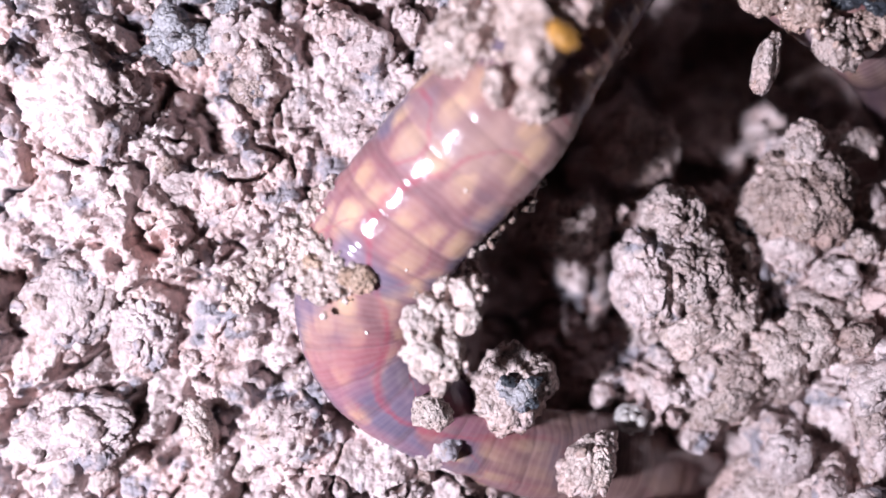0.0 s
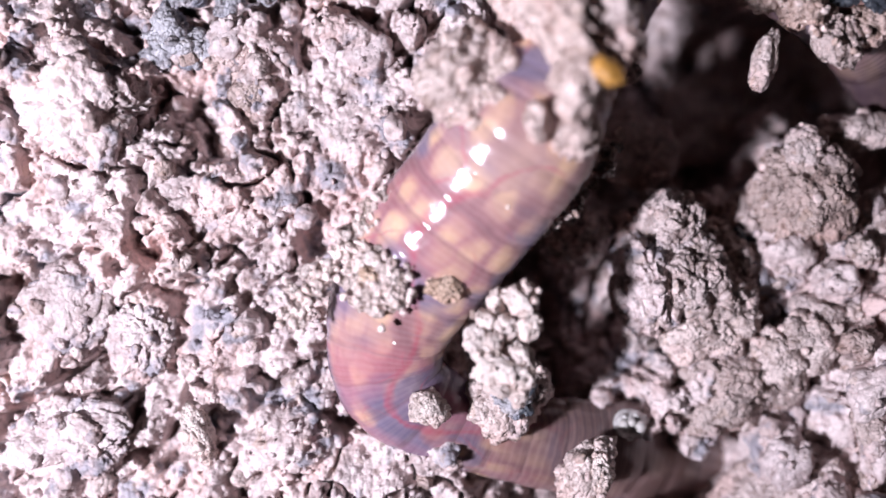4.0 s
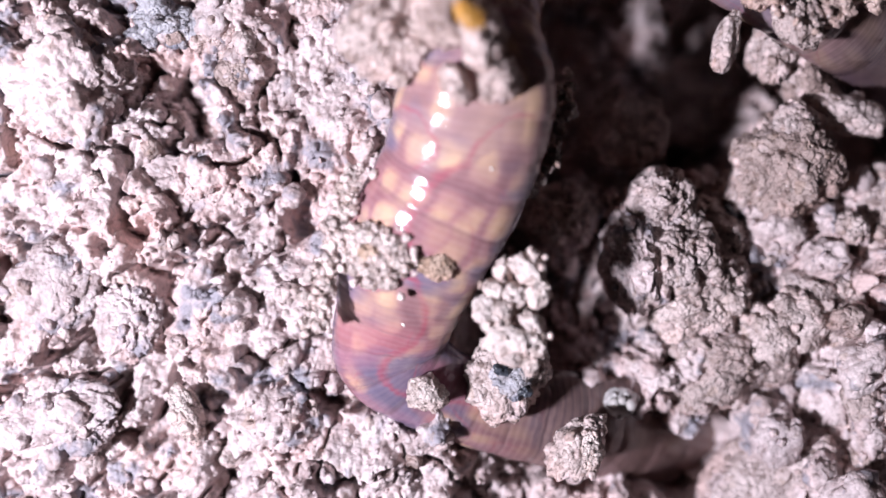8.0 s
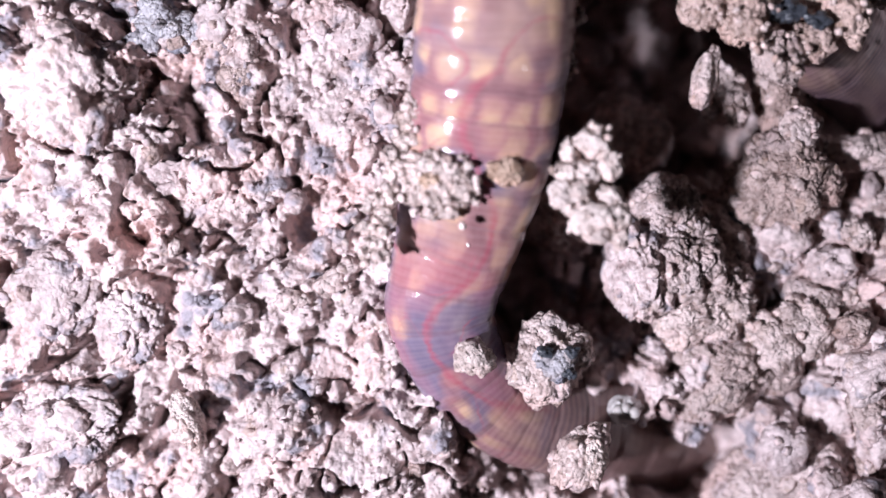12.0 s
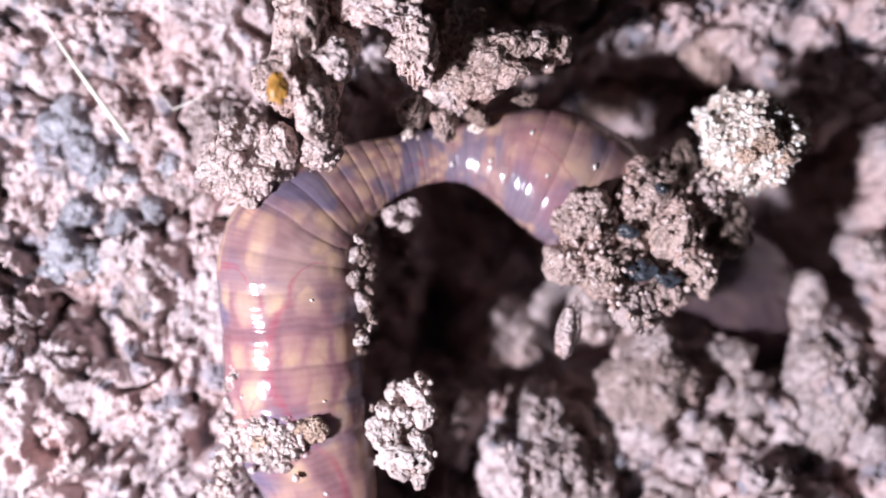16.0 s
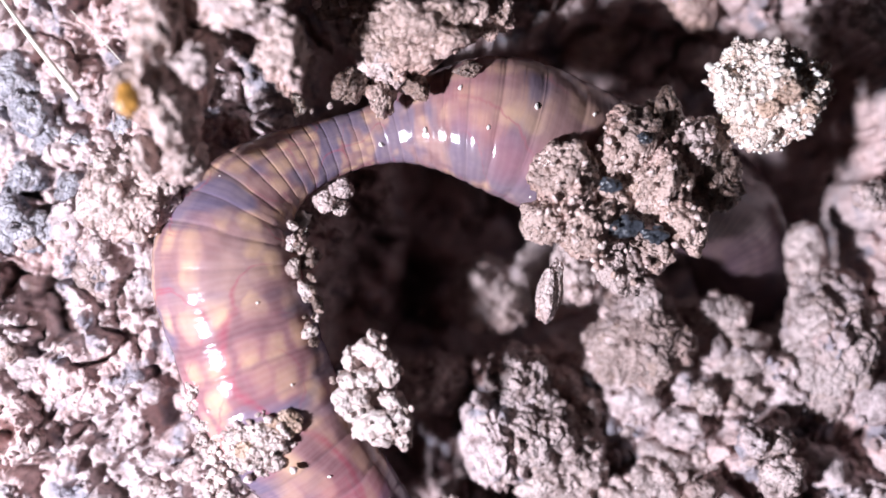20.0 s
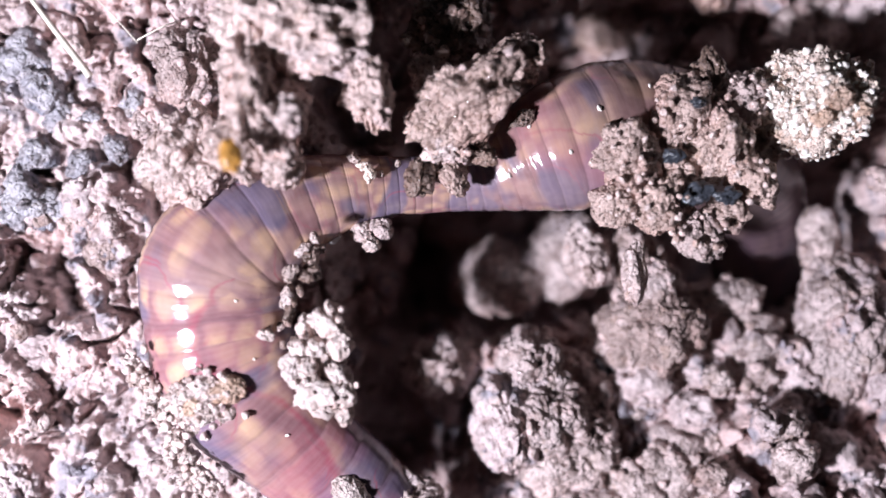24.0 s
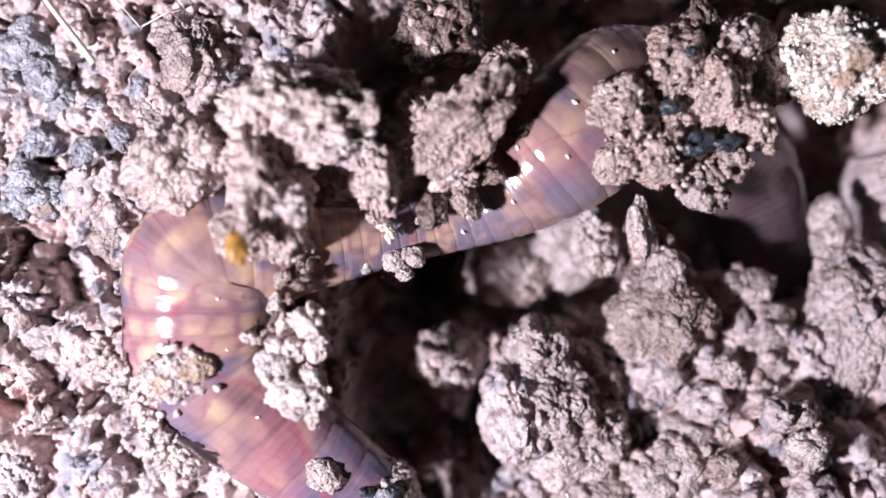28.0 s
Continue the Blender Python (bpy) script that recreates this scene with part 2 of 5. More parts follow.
CAST = soil_material("pale_cast", (0.60, 0.525, 0.50), (0.40, 0.33, 0.31), blue=0.1, scale=1.2, shine=0.5, relief=0.3)
# wet dark crumbs; also stands in for shade on the back clod and shoulder mud
WET_OR_SHADED = soil_material("wet_or_shaded_soil", (0.22, 0.15, 0.12), (0.06, 0.04, 0.035), blue=0.1, wet=1.0)
SLATE = plain_material("dark_mineral", (0.045, 0.049, 0.060), 0.3, 2600, 0.7, 0.00015, 0.3)
GRAIN = plain_material("sand_grain", (0.58, 0.48, 0.45), 0.25, 2200, 0.35, 0.00003, 0.2)

# the same soils with finer relief for crumbs under a millimetre
FINER = {
    "moist_clod": soil_material("moist_crumb", (0.50, 0.375, 0.33), (0.22, 0.145, 0.12), blue=0.2, wet=0.9, relief=0.2),
    "pale_sand": soil_material("sandy_crumb", (0.66, 0.56, 0.53), (0.40, 0.31, 0.28), blue=0.1, wet=0.6, relief=0.2),
    "brown_clod": soil_material("brown_crumb", (0.56, 0.468, 0.452), (0.28, 0.21, 0.19), blue=0.2, relief=0.25),
    "pale_cast": soil_material("cast_crumb", (0.60, 0.525, 0.50), (0.42, 0.35, 0.33), blue=0.1, relief=0.2),
}


def vary_islands(m, low=(0.38, 0.31, 0.28)):
    """Each grain of a joined crust has its own tint."""
    nt = m.node_tree
    bsdf = nt.nodes["Principled BSDF"]
    base = bsdf.inputs["Base Color"].links[0].from_socket
    geo = nt.nodes.new("ShaderNodeNewGeometry")
    tint = ramp(nt, geo.outputs["Random Per Island"], (0.0, low), (0.35, (0.95, 0.91, 0.90)), (1.0, (1.35, 1.32, 1.32)))
    nt.links.new(mixed(nt, 1.0, base, tint, "MULTIPLY"), bsdf.inputs["Base Color"])


PALE = plain_material("pale_crystal", (0.84, 0.76, 0.71), 0.5, 2200, 0.3, 0.00003, 0.0)
vary_islands(GRAIN)
vary_islands(PALE, (0.75, 0.62, 0.52))
AMBER = plain_material("amber_grain", (0.45, 0.22, 0.05), 0.4, 1800, 0.5, 0.00008, 0.3)
QUARTZ = plain_material("milky_quartz", (0.44, 0.41, 0.40), 0.22, 1800, 0.3, 0.00008, 0.8)
BEAD = plain_material("wet_bead", (0.50, 0.46, 0.44), 0.06, 1800, 0.2, 0.00001, 1.0)
STRAW = plain_material("straw", (0.74, 0.68, 0.58), 0.45, 3000, 0.15)
SKIN = skin_material()


# ---- mesh helpers ----
def mesh_from(name, verts, faces, material, smooth=True):
    me = bpy.data.meshes.new(name)
    me.from_pydata(np.asarray(verts).tolist(), [], faces if isinstance(faces, list) else faces.tolist())
    me.materials.append(material)
    me.polygons.foreach_set("use_smooth", [smooth] * len(me.polygons))
    me.update()
    return me


BALLS = {}


def ball(level):
    """Unit sphere of triangles: vertices, faces."""
    if level not in BALLS:
        bm = bmesh.new()
        bmesh.ops.create_icosphere(bm, subdivisions=level, radius=1.0)
        v = np.array([p.co[:] for p in bm.verts])
        f = np.array([[q.index for q in p.verts] for p in bm.faces])
        bm.free()
        BALLS[level] = (v, f)
    return BALLS[level]


def noise3(p, seed):
    """Smooth value noise over points, -1 to 1."""
    i = np.floor(p).astype(np.int64)
    f = p - i
    f = f * f * (3 - 2 * f)
    out = np.zeros(len(p))
    for dx in (0, 1):
        for dy in (0, 1):
            for dz in (0, 1):
                n = np.sin((i[:, 0] + dx) * 127.1 + (i[:, 1] + dy) * 311.7 + (i[:, 2] + dz) * 74.7 + seed * 17.3) * 43758.5453
                w = (f[:, 0] if dx else 1 - f[:, 0]) * (f[:, 1] if dy else 1 - f[:, 1]) * (f[:, 2] if dz else 1 - f[:, 2])
                out += w * ((n - np.floor(n)) * 2 - 1)
    return out


def jitter(p, freq, amount, seed):
    return p + amount * np.stack([noise3(p * freq, seed + k) for k in (0, 7, 13)], axis=-1)


def lumps(rng, unit, count, low, high, depth):
    """Height over a unit sphere of many overlapping round crumbs."""
    d = rng.normal(size=(count, 3))
    d /= np.linalg.norm(d, axis=1)[:, None]
    r = rng.uniform(low, high, count)
    dist2 = 2 - 2 * unit @ d.T
    h = np.sqrt(np.maximum(r[None, :] ** 2 - dist2, 0)) * depth
    return h.max(axis=1)


def clod_shape(seed, size, level=4, rough=1.0, chunky=0.0):
    """A crumbly clod: squashed ball, big lumps, small crumbs. size in mm; chunky cuts flat facets."""
    rng = np.random.default_rng(seed)
    u, f = ball(level)
    r = np.ones(len(u))
    if chunky:
        for _ in range(9):
            n = rng.normal(size=3)
            n /= np.linalg.norm(n)
            cut = rng.uniform(0.62, 0.85)
            along = u @ n
            r = np.where(along > 1e-3, np.minimum(r, (cut / np.maximum(along, 1e-3)) * chunky + r * (1 - chunky)), r)
        r = r + chunky * (0.20 * noise3(u * 2.4, seed + 21) - 0.20 * np.abs(noise3(u * 4.6, seed + 22)) + 0.08 * noise3(u * 9, seed + 23))
    w = jitter(jitter(u, 2.2, 0.22, seed), 6.0, 0.09, seed + 3)
    w /= np.linalg.norm(w, axis=1)[:, None]
    fray = jitter(w, 14.0, 0.045, seed + 5)
    fray /= np.linalg.norm(fray, axis=1)[:, None]
    r = r * 0.78 + 0.16 * rough * noise3(u * 1.9, seed + 9) + lumps(rng, w, 14, 0.35, 0.75, 0.36) * rough
    r = r + lumps(rng, fray, 80, 0.13, 0.32, 0.55) * rough
    if level >= 4:
        r = r + lumps(rng, fray, 420, 0.05, 0.14, 0.75) * rough + 0.035 * rough * noise3(u * 11, seed + 2)
    if level >= 5:
        r = r + lumps(rng, fray, 1500, 0.025, 0.065, 0.85) * rough + 0.02 * rough * noise3(u * 26, seed + 4)
    if level >= 6:
        r = r + 0.022 * rough * (1 - 2 * np.abs(noise3(w * 34, seed + 6))) + 0.012 * (1 - 2 * np.abs(noise3(w * 60, seed + 8)))
    v = u * r[:, None]
    v /= np.abs(v).max(axis=0)
    return v * np.array(size)[None, :] * 0.5 * MM, f


def thing(name, label, category, group="", kind=""):
    return tagged(new(name), label, category, group, kind)


def part(name, me, parent, label="", place=(0, 0, 0), turn=(0, 0, 0)):
    ob = new(name, me)
    ob.parent = parent
    ob.matrix_basis = pose(*[c * MM for c in place], *turn)
    if label:
        tagged(ob, label)
    return ob


def clod(place, size, seed, label, material=None, name="soil_clod", turn=0, level=4, rough=1.0, chunky=0.0, group="soil clods"):
    if level == 5 and max(size) > 3:
        level = 6
    v, f = clod_shape(seed, size, level, rough, chunky)
    ob = new(name, mesh_from(name, v, f, material or CLOD))
    ob.matrix_basis = pose(*[c * MM for c in place], 0, 0, turn)
    if max(size) > 1.5:
        rng = np.random.default_rng(seed + 1000)
        for k in rng.choice(len(v), 14 if level >= 5 else 9, replace=False):
            if v[k][2] < -0.1 * size[2] * MM:
                continue
            a = rng.uniform(0.12, 0.22) * max(size)
            a = min(max(a, 0.35), 1.0)
            c = new("crumb", crumb_mesh(int(rng.integers(0, 8)), material or CLOD))
            c.parent = ob
            c.matrix_basis = pose(*(v[k] * 0.97), *rng.uniform(0, 360, 3)) @ Matrix.Scale(a, 4)
    return tagged(ob, label, "soil clod", group)


CRUMBS = {}


def crumb_mesh(k, material):
    key = (k, material.name)
    if key not in CRUMBS:
        v, f = clod_shape(300 + k, (1.0, 0.9, 0.8), 3, 1.0)
        CRUMBS[key] = mesh_from("crumb", v, f, FINER.get(material.name, material))
    return CRUMBS[key]


# ---- ground: one sheet of crumbly soil with a burrow hollow ----
STEP = 0.064
X0, X1, Y0, Y1 = -23.0, 29.0, -15.0, 24.0
gx = np.arange(X0, X1, STEP)
gy = np.arange(Y0, Y1, STEP)
GX, GY = np.meshgrid(gx, gy)


def smooth(a, b, v):
    t = np.clip((v - a) / (b - a), 0, 1)
    return t * t * (3 - 2 * t)


def lattice(px, py, cell, seed):
    """Smooth value noise, -1 to 1."""
    x, y = px / cell, py / cell
    ix, iy = np.floor(x).astype(int), np.floor(y).astype(int)
    fx, fy = smooth(0, 1, x - ix), smooth(0, 1, y - iy)

    def value(i, j):
        n = np.sin(i * 127.1 + j * 311.7 + seed * 74.7) * 43758.5453
        return (n - np.floor(n)) * 2 - 1
    return (value(ix, iy) * (1 - fx) + value(ix + 1, iy) * fx) * (1 - fy) + (value(ix, iy + 1) * (1 - fx) + value(ix + 1, iy + 1) * fx) * fy


def hollow(px, py):
    """Depth of the floor below the level of the west bank, mm."""
    wob = lattice(px, py, 3.0, 5) * 0.7 + lattice(px, py, 1.1, 6) * 0.3
    z = -2.9 * smooth(0.0, 3.0, px + wob - 0.05 * py)
    south = np.hypot((px - 3.4) / 2.6, np.maximum(np.abs(py - 0.5) - 5.5, 0) / 2.5) + wob * 0.15
    z = z - 8.0 * smooth(1.3, 0.5, south)
    north = np.hypot((px - 9.2) / 6.8, np.maximum(np.abs(py - 8.8) - 3.6, 0) / 3.0) + wob * 0.15
    z = z - 11.0 * smooth(1.15, 0.55, north)
    along = np.clip((px - 1.0) / 10.5, 0, 1)
    tail = np.hypot(px - 1.0 - along * 10.5, py + 7.0 + along * 2.6) + wob * 0.4
    z = z - (2.5 + 5.5 * along) * smooth(2.3 + along, 1.2 + 0.8 * along, tail)
    down = np.clip((10.0 - py) / 4.5, 0, 1)
    leg = np.hypot(px - 17.5 - down * 3.0, py - 10.0 + down * 4.5) + wob * 0.5
    z = z - 6.5 * smooth(4.4, 2.4, leg)
    z = z + 1.2 * smooth(13.0, 22.0, px)
    dip = np.hypot((px - 22.3) / 4.8, (py - 13.2) / 6.4) + wob * 0.12
    z = z - 8.0 * smooth(1.35, 0.4, dip)
    return z


BX = GX + lattice(GX, GY, 1.3, 21) * 0.22 + lattice(GX, GY, 0.4, 22) * 0.04
BY = GY + lattice(GX, GY, 1.3, 23) * 0.22 + lattice(GX, GY, 0.4, 24) * 0.04
GZ = hollow(GX, GY) + lattice(GX, GY, 5.0, 1) * 0.5 + lattice(GX, GY, 2.2, 2) * 0.35
GZ += 2.0 * smooth(5.5, 1.0, np.hypot((GX + 18.0) / 1.2, GY - 7.6))
GZ -= 3.0 * smooth(2.4, 0.9, np.hypot((GX + 11.5) / 1.4, GY - 6.5))
GZ -= 2.2 * smooth(1.1, 0.4, np.hypot(GX + 6.3, (GY - 1.4) / 1.3))
GZ -= 1.2 * smooth(1.8, 0.5, np.hypot(GX + 12.0, (GY + 8.0) / 1.5))


def spun(cell, seed, angle):
    """Value noise over the sheet on a grid turned by an angle."""
    c, s = math.cos(angle), math.sin(angle)
    return lattice(BX * c - BY * s + 40, BX * s + BY * c + 40, cell, seed)


def heap(rng, count, low, high, sink, x0=X0, x1=X1, y0=Y0, y1=Y1, lift=0.0):
    """Heaps round crumbs of the given radii on the sheet."""
    global GZ
    for cx, cy, r, sq in zip(rng.uniform(x0, x1, count), rng.uniform(y0, y1, count), low + (high - low) * rng.random(count) ** 2, rng.uniform(0.7, 1.3, count)):
        i0, i1 = int((cy - r * 1.4 - Y0) / STEP), int((cy + r * 1.4 - Y0) / STEP) + 2
        j0, j1 = int((cx - r * 1.4 - X0) / STEP), int((cx + r * 1.4 - X0) / STEP) + 2
        i0, j0, i1, j1 = max(i0, 0), max(j0, 0), min(i1, len(gy)), min(j1, len(gx))
        if i1 - i0 < 2 or j1 - j0 < 2:
            continue
        win = GZ[i0:i1, j0:j1]
        base = win[(i1 - i0) // 2, (j1 - j0) // 2] - sink * r + lift
        px, py = (BX, BY) if r > 0.3 else (GX, GY)
        dx, dy = (px[i0:i1, j0:j1] - cx) * sq, (py[i0:i1, j0:j1] - cy) / sq
        dome = r * r - dx * dx - dy * dy
        np.maximum(win, np.where(dome > 0, base + np.sqrt(np.maximum(dome, 0)) * 1.0, -99), out=win)


rng = np.random.default_rng(4)
heap(rng, 260, 0.9, 2.4, 0.5)
heap(rng, 70, 1.0, 2.0, 0.15, x0=8.0)
GZ -= 0.5 * smooth(9.0, 12.0, GX)
ALONG = np.clip((GY - 6.0) / 5.0, 0, 1)
POCKET = np.hypot(GX - 12.6 - ALONG * 3.0, GY - 6.2 - ALONG * 5.0) + lattice(GX, GY, 1.6, 41) * 0.5
GZ -= (GZ + 17.0) * smooth(3.1, 2.0, POCKET)
DOWN = np.clip((10.0 - GY) / 4.0, 0, 1)
BURROW = np.hypot(GX - 18.4 - DOWN * 2.9, GY - 10.0 + DOWN * 4.0) + lattice(GX, GY, 1.6, 42) * 0.4
GZ -= (GZ + 15.0) * smooth(3.7, 2.7, BURROW)
NORTH = np.clip((13.0 - GY) / 5.5, 0, 1)
SHAFT = np.hypot(GX - 23.2 - NORTH * 1.2, GY - 13.0 + NORTH * 5.5) + lattice(GX, GY, 1.4, 43) * 0.5
GZ -= (GZ + 15.0) * smooth(3.2, 2.2, SHAFT)
EAST = np.clip((16.0 - GY) / 4.0, 0, 1)
RIFT = np.hypot(GX - 24.6, GY - 16.0 + EAST * 4.0) + lattice(GX, GY, 1.4, 49) * 0.5
GZ -= (np.maximum(GZ, -9.0) + 9.0) * smooth(3.3, 2.3, RIFT)
SIDE = np.clip((4.5 - GY) / 7.0, 0, 1)
CLEFT = np.hypot(GX - 4.4 - SIDE * 1.2, GY - 4.5 + SIDE * 7.0) + lattice(GX, GY, 1.6, 45) * 0.4
GZ -= (np.maximum(GZ, -7.2) + 7.2) * smooth(3.2, 2.2, CLEFT)
BACK = np.clip((GX - 3.2) / 15.0, 0, 1)
GULLY = np.hypot(GX - 3.2 - BACK * 15.0, GY - 15.0 - BACK * 3.2) + lattice(GX, GY, 1.6, 44) * 0.5
GZ -= (np.maximum(GZ, -9.5) + 9.5) * smooth(3.0, 1.9, GULLY)
heap(rng, 900, 0.4, 1.2, 0.5)
GZ -= 1.9 * smooth(0.17, 0.0, np.abs(spun(3.1, 31, 0.7) + 0.4 * spun(1.2, 32, 1.8)))
GZ -= 1.2 * smooth(0.16, 0.0, np.abs(spun(1.9, 33, 2.4) + 0.4 * spun(0.8, 34, 0.5)))
FLAT = smooth(1.3, 0.6, np.hypot((GX + 4.9) / 2.6, (GY - 6.3) / 3.2) + lattice(GX, GY, 1.1, 46) * 0.15)
GZ += (0.3 + 0.25 * lattice(GX, GY, 1.5, 47) - GZ) * 0.75 * FLAT
RUN = np.clip((GX + 20.0) / 5.4, 0, 1)
GZ -= 2.0 * smooth(0.55, 0.1, np.hypot(GX + 20.0 - RUN * 5.4, GY + 6.8 - RUN * 3.9) + lattice(GX, GY, 0.8, 48) * 0.25)
heap(rng, 5200, 0.17, 0.42, 0.5)
heap(rng, 30000, 0.09, 0.19, 0.45)
for cell, amount, angle in ((1.4, 0.30, 0.6), (0.7, 0.08, 1.9)):
    GZ += (2 * np.abs(spun(cell, cell * 90, angle)) - 0.7) * amount


def ground_z(x, y):
    return float(GZ[min(max(int((y - Y0) / STEP), 0), len(gy) - 1), min(max(int((x - X0) / STEP), 0), len(gx) - 1)])


def build_ground():
    ny, nx = GZ.shape
    verts = np.stack([GX, GY, GZ], axis=-1).reshape(-1, 3) * MM
    idx = np.arange(nx * ny).reshape(ny, nx)
    quads = np.stack([idx[:-1, :-1], idx[:-1, 1:], idx[1:, 1:], idx[1:, :-1]], axis=-1).reshape(-1, 4)
    # a skirt of widening rings carries the sheet to the horizon
    rim = np.concatenate([idx[0, :-1], idx[:-1, -1], idx[-1, :0:-1], idx[:0:-1, 0]])
    loops, base = [rim], verts[rim]
    extra = []
    centre = np.array([3.0, 4.5, 0.0]) * MM
    count = nx * ny
    for k, grow in enumerate((1.15, 1.5, 2.5, 6.0, 30.0, 400.0, 20000.0)):
        ring = centre + (base - centre) * grow
        ring[:, 2] = -0.002 + 0.0008 * np.sin(np.arange(len(rim)) * 0.9 + k) if k < 4 else -0.002
        extra.append(ring)
        loops.append(np.arange(count, count + len(rim)))
        count += len(rim)
    skirt = []
    for a, b in zip(loops[:-1], loops[1:]):
        skirt.append(np.stack([a, b, np.roll(b, -1), np.roll(a, -1)], axis=-1))
    verts = np.concatenate([verts] + extra)
    quads = np.concatenate([quads] + skirt)
    me = bpy.data.meshes.new("ground")
    me.vertices.add(len(verts))
    me.vertices.foreach_set("co", verts.ravel())
    me.loops.add(quads.size)
    me.loops.foreach_set("vertex_index", quads.ravel())
    me.polygons.add(len(quads))
    me.polygons.foreach_set("loop_start", np.arange(0, quads.size, 4))
    me.polygons.foreach_set("use_smooth", np.ones(len(quads), dtype=bool))
    me.update(calc_edges=True)
    me.validate()
    me.materials.append(SOIL)
    tagged(new("ground", me), "crumbly pinkish-brown soil with a dark burrow hollow", "soil", kind="structure")


build_ground()

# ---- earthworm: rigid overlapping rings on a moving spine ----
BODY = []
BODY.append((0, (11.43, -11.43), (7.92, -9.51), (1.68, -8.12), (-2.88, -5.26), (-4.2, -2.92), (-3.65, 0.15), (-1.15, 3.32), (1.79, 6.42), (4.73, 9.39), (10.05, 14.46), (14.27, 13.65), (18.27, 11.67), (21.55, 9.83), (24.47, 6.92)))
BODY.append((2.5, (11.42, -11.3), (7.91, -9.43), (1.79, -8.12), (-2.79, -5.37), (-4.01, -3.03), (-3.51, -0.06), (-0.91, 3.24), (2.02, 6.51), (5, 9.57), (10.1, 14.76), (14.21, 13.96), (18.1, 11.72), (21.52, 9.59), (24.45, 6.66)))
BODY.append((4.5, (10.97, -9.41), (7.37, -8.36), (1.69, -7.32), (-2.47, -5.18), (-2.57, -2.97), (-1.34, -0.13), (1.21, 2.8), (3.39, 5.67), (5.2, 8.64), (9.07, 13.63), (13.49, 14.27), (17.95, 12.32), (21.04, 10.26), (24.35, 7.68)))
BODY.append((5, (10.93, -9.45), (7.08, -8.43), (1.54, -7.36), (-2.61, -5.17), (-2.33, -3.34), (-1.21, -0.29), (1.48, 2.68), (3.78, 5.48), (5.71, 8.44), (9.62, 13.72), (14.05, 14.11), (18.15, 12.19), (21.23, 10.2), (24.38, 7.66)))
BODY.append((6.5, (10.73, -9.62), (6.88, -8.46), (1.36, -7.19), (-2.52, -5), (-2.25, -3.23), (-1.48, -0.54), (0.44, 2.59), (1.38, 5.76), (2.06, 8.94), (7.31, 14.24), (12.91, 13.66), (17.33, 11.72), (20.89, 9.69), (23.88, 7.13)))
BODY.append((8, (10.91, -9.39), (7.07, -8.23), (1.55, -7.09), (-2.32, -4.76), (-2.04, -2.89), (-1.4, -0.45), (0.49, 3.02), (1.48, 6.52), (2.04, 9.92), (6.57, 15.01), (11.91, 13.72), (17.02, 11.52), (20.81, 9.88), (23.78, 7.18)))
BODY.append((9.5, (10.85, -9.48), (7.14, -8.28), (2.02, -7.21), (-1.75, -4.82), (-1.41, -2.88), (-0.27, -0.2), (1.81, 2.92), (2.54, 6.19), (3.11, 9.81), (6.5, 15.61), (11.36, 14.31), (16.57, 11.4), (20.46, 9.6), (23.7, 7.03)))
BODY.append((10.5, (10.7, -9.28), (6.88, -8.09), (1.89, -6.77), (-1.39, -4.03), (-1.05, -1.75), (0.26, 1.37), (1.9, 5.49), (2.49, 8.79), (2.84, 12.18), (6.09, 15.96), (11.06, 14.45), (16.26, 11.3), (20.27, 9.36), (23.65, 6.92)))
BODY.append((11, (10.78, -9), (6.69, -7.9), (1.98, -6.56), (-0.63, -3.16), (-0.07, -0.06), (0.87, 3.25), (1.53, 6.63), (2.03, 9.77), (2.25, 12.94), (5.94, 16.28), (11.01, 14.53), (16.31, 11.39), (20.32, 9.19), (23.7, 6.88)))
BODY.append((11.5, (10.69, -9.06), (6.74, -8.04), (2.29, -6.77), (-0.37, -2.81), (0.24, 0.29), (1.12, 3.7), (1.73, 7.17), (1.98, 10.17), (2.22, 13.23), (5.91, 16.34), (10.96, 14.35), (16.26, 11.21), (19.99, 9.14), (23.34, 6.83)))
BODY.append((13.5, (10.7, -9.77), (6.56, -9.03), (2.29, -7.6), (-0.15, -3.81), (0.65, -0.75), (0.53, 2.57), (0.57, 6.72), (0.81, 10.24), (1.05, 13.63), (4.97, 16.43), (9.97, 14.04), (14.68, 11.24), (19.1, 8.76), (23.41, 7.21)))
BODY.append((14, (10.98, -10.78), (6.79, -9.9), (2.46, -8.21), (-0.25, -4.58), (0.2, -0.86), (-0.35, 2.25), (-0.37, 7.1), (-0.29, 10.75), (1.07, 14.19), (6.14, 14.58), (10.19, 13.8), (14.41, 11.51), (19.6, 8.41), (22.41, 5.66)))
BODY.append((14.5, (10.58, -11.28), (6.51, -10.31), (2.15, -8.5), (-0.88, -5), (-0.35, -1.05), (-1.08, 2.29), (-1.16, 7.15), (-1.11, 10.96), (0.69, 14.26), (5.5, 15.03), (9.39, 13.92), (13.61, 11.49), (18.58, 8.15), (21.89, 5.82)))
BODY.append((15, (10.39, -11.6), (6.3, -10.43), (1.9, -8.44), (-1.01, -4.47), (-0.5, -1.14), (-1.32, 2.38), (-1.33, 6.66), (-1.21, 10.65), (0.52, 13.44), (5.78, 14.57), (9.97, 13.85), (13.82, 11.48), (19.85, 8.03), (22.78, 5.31)))
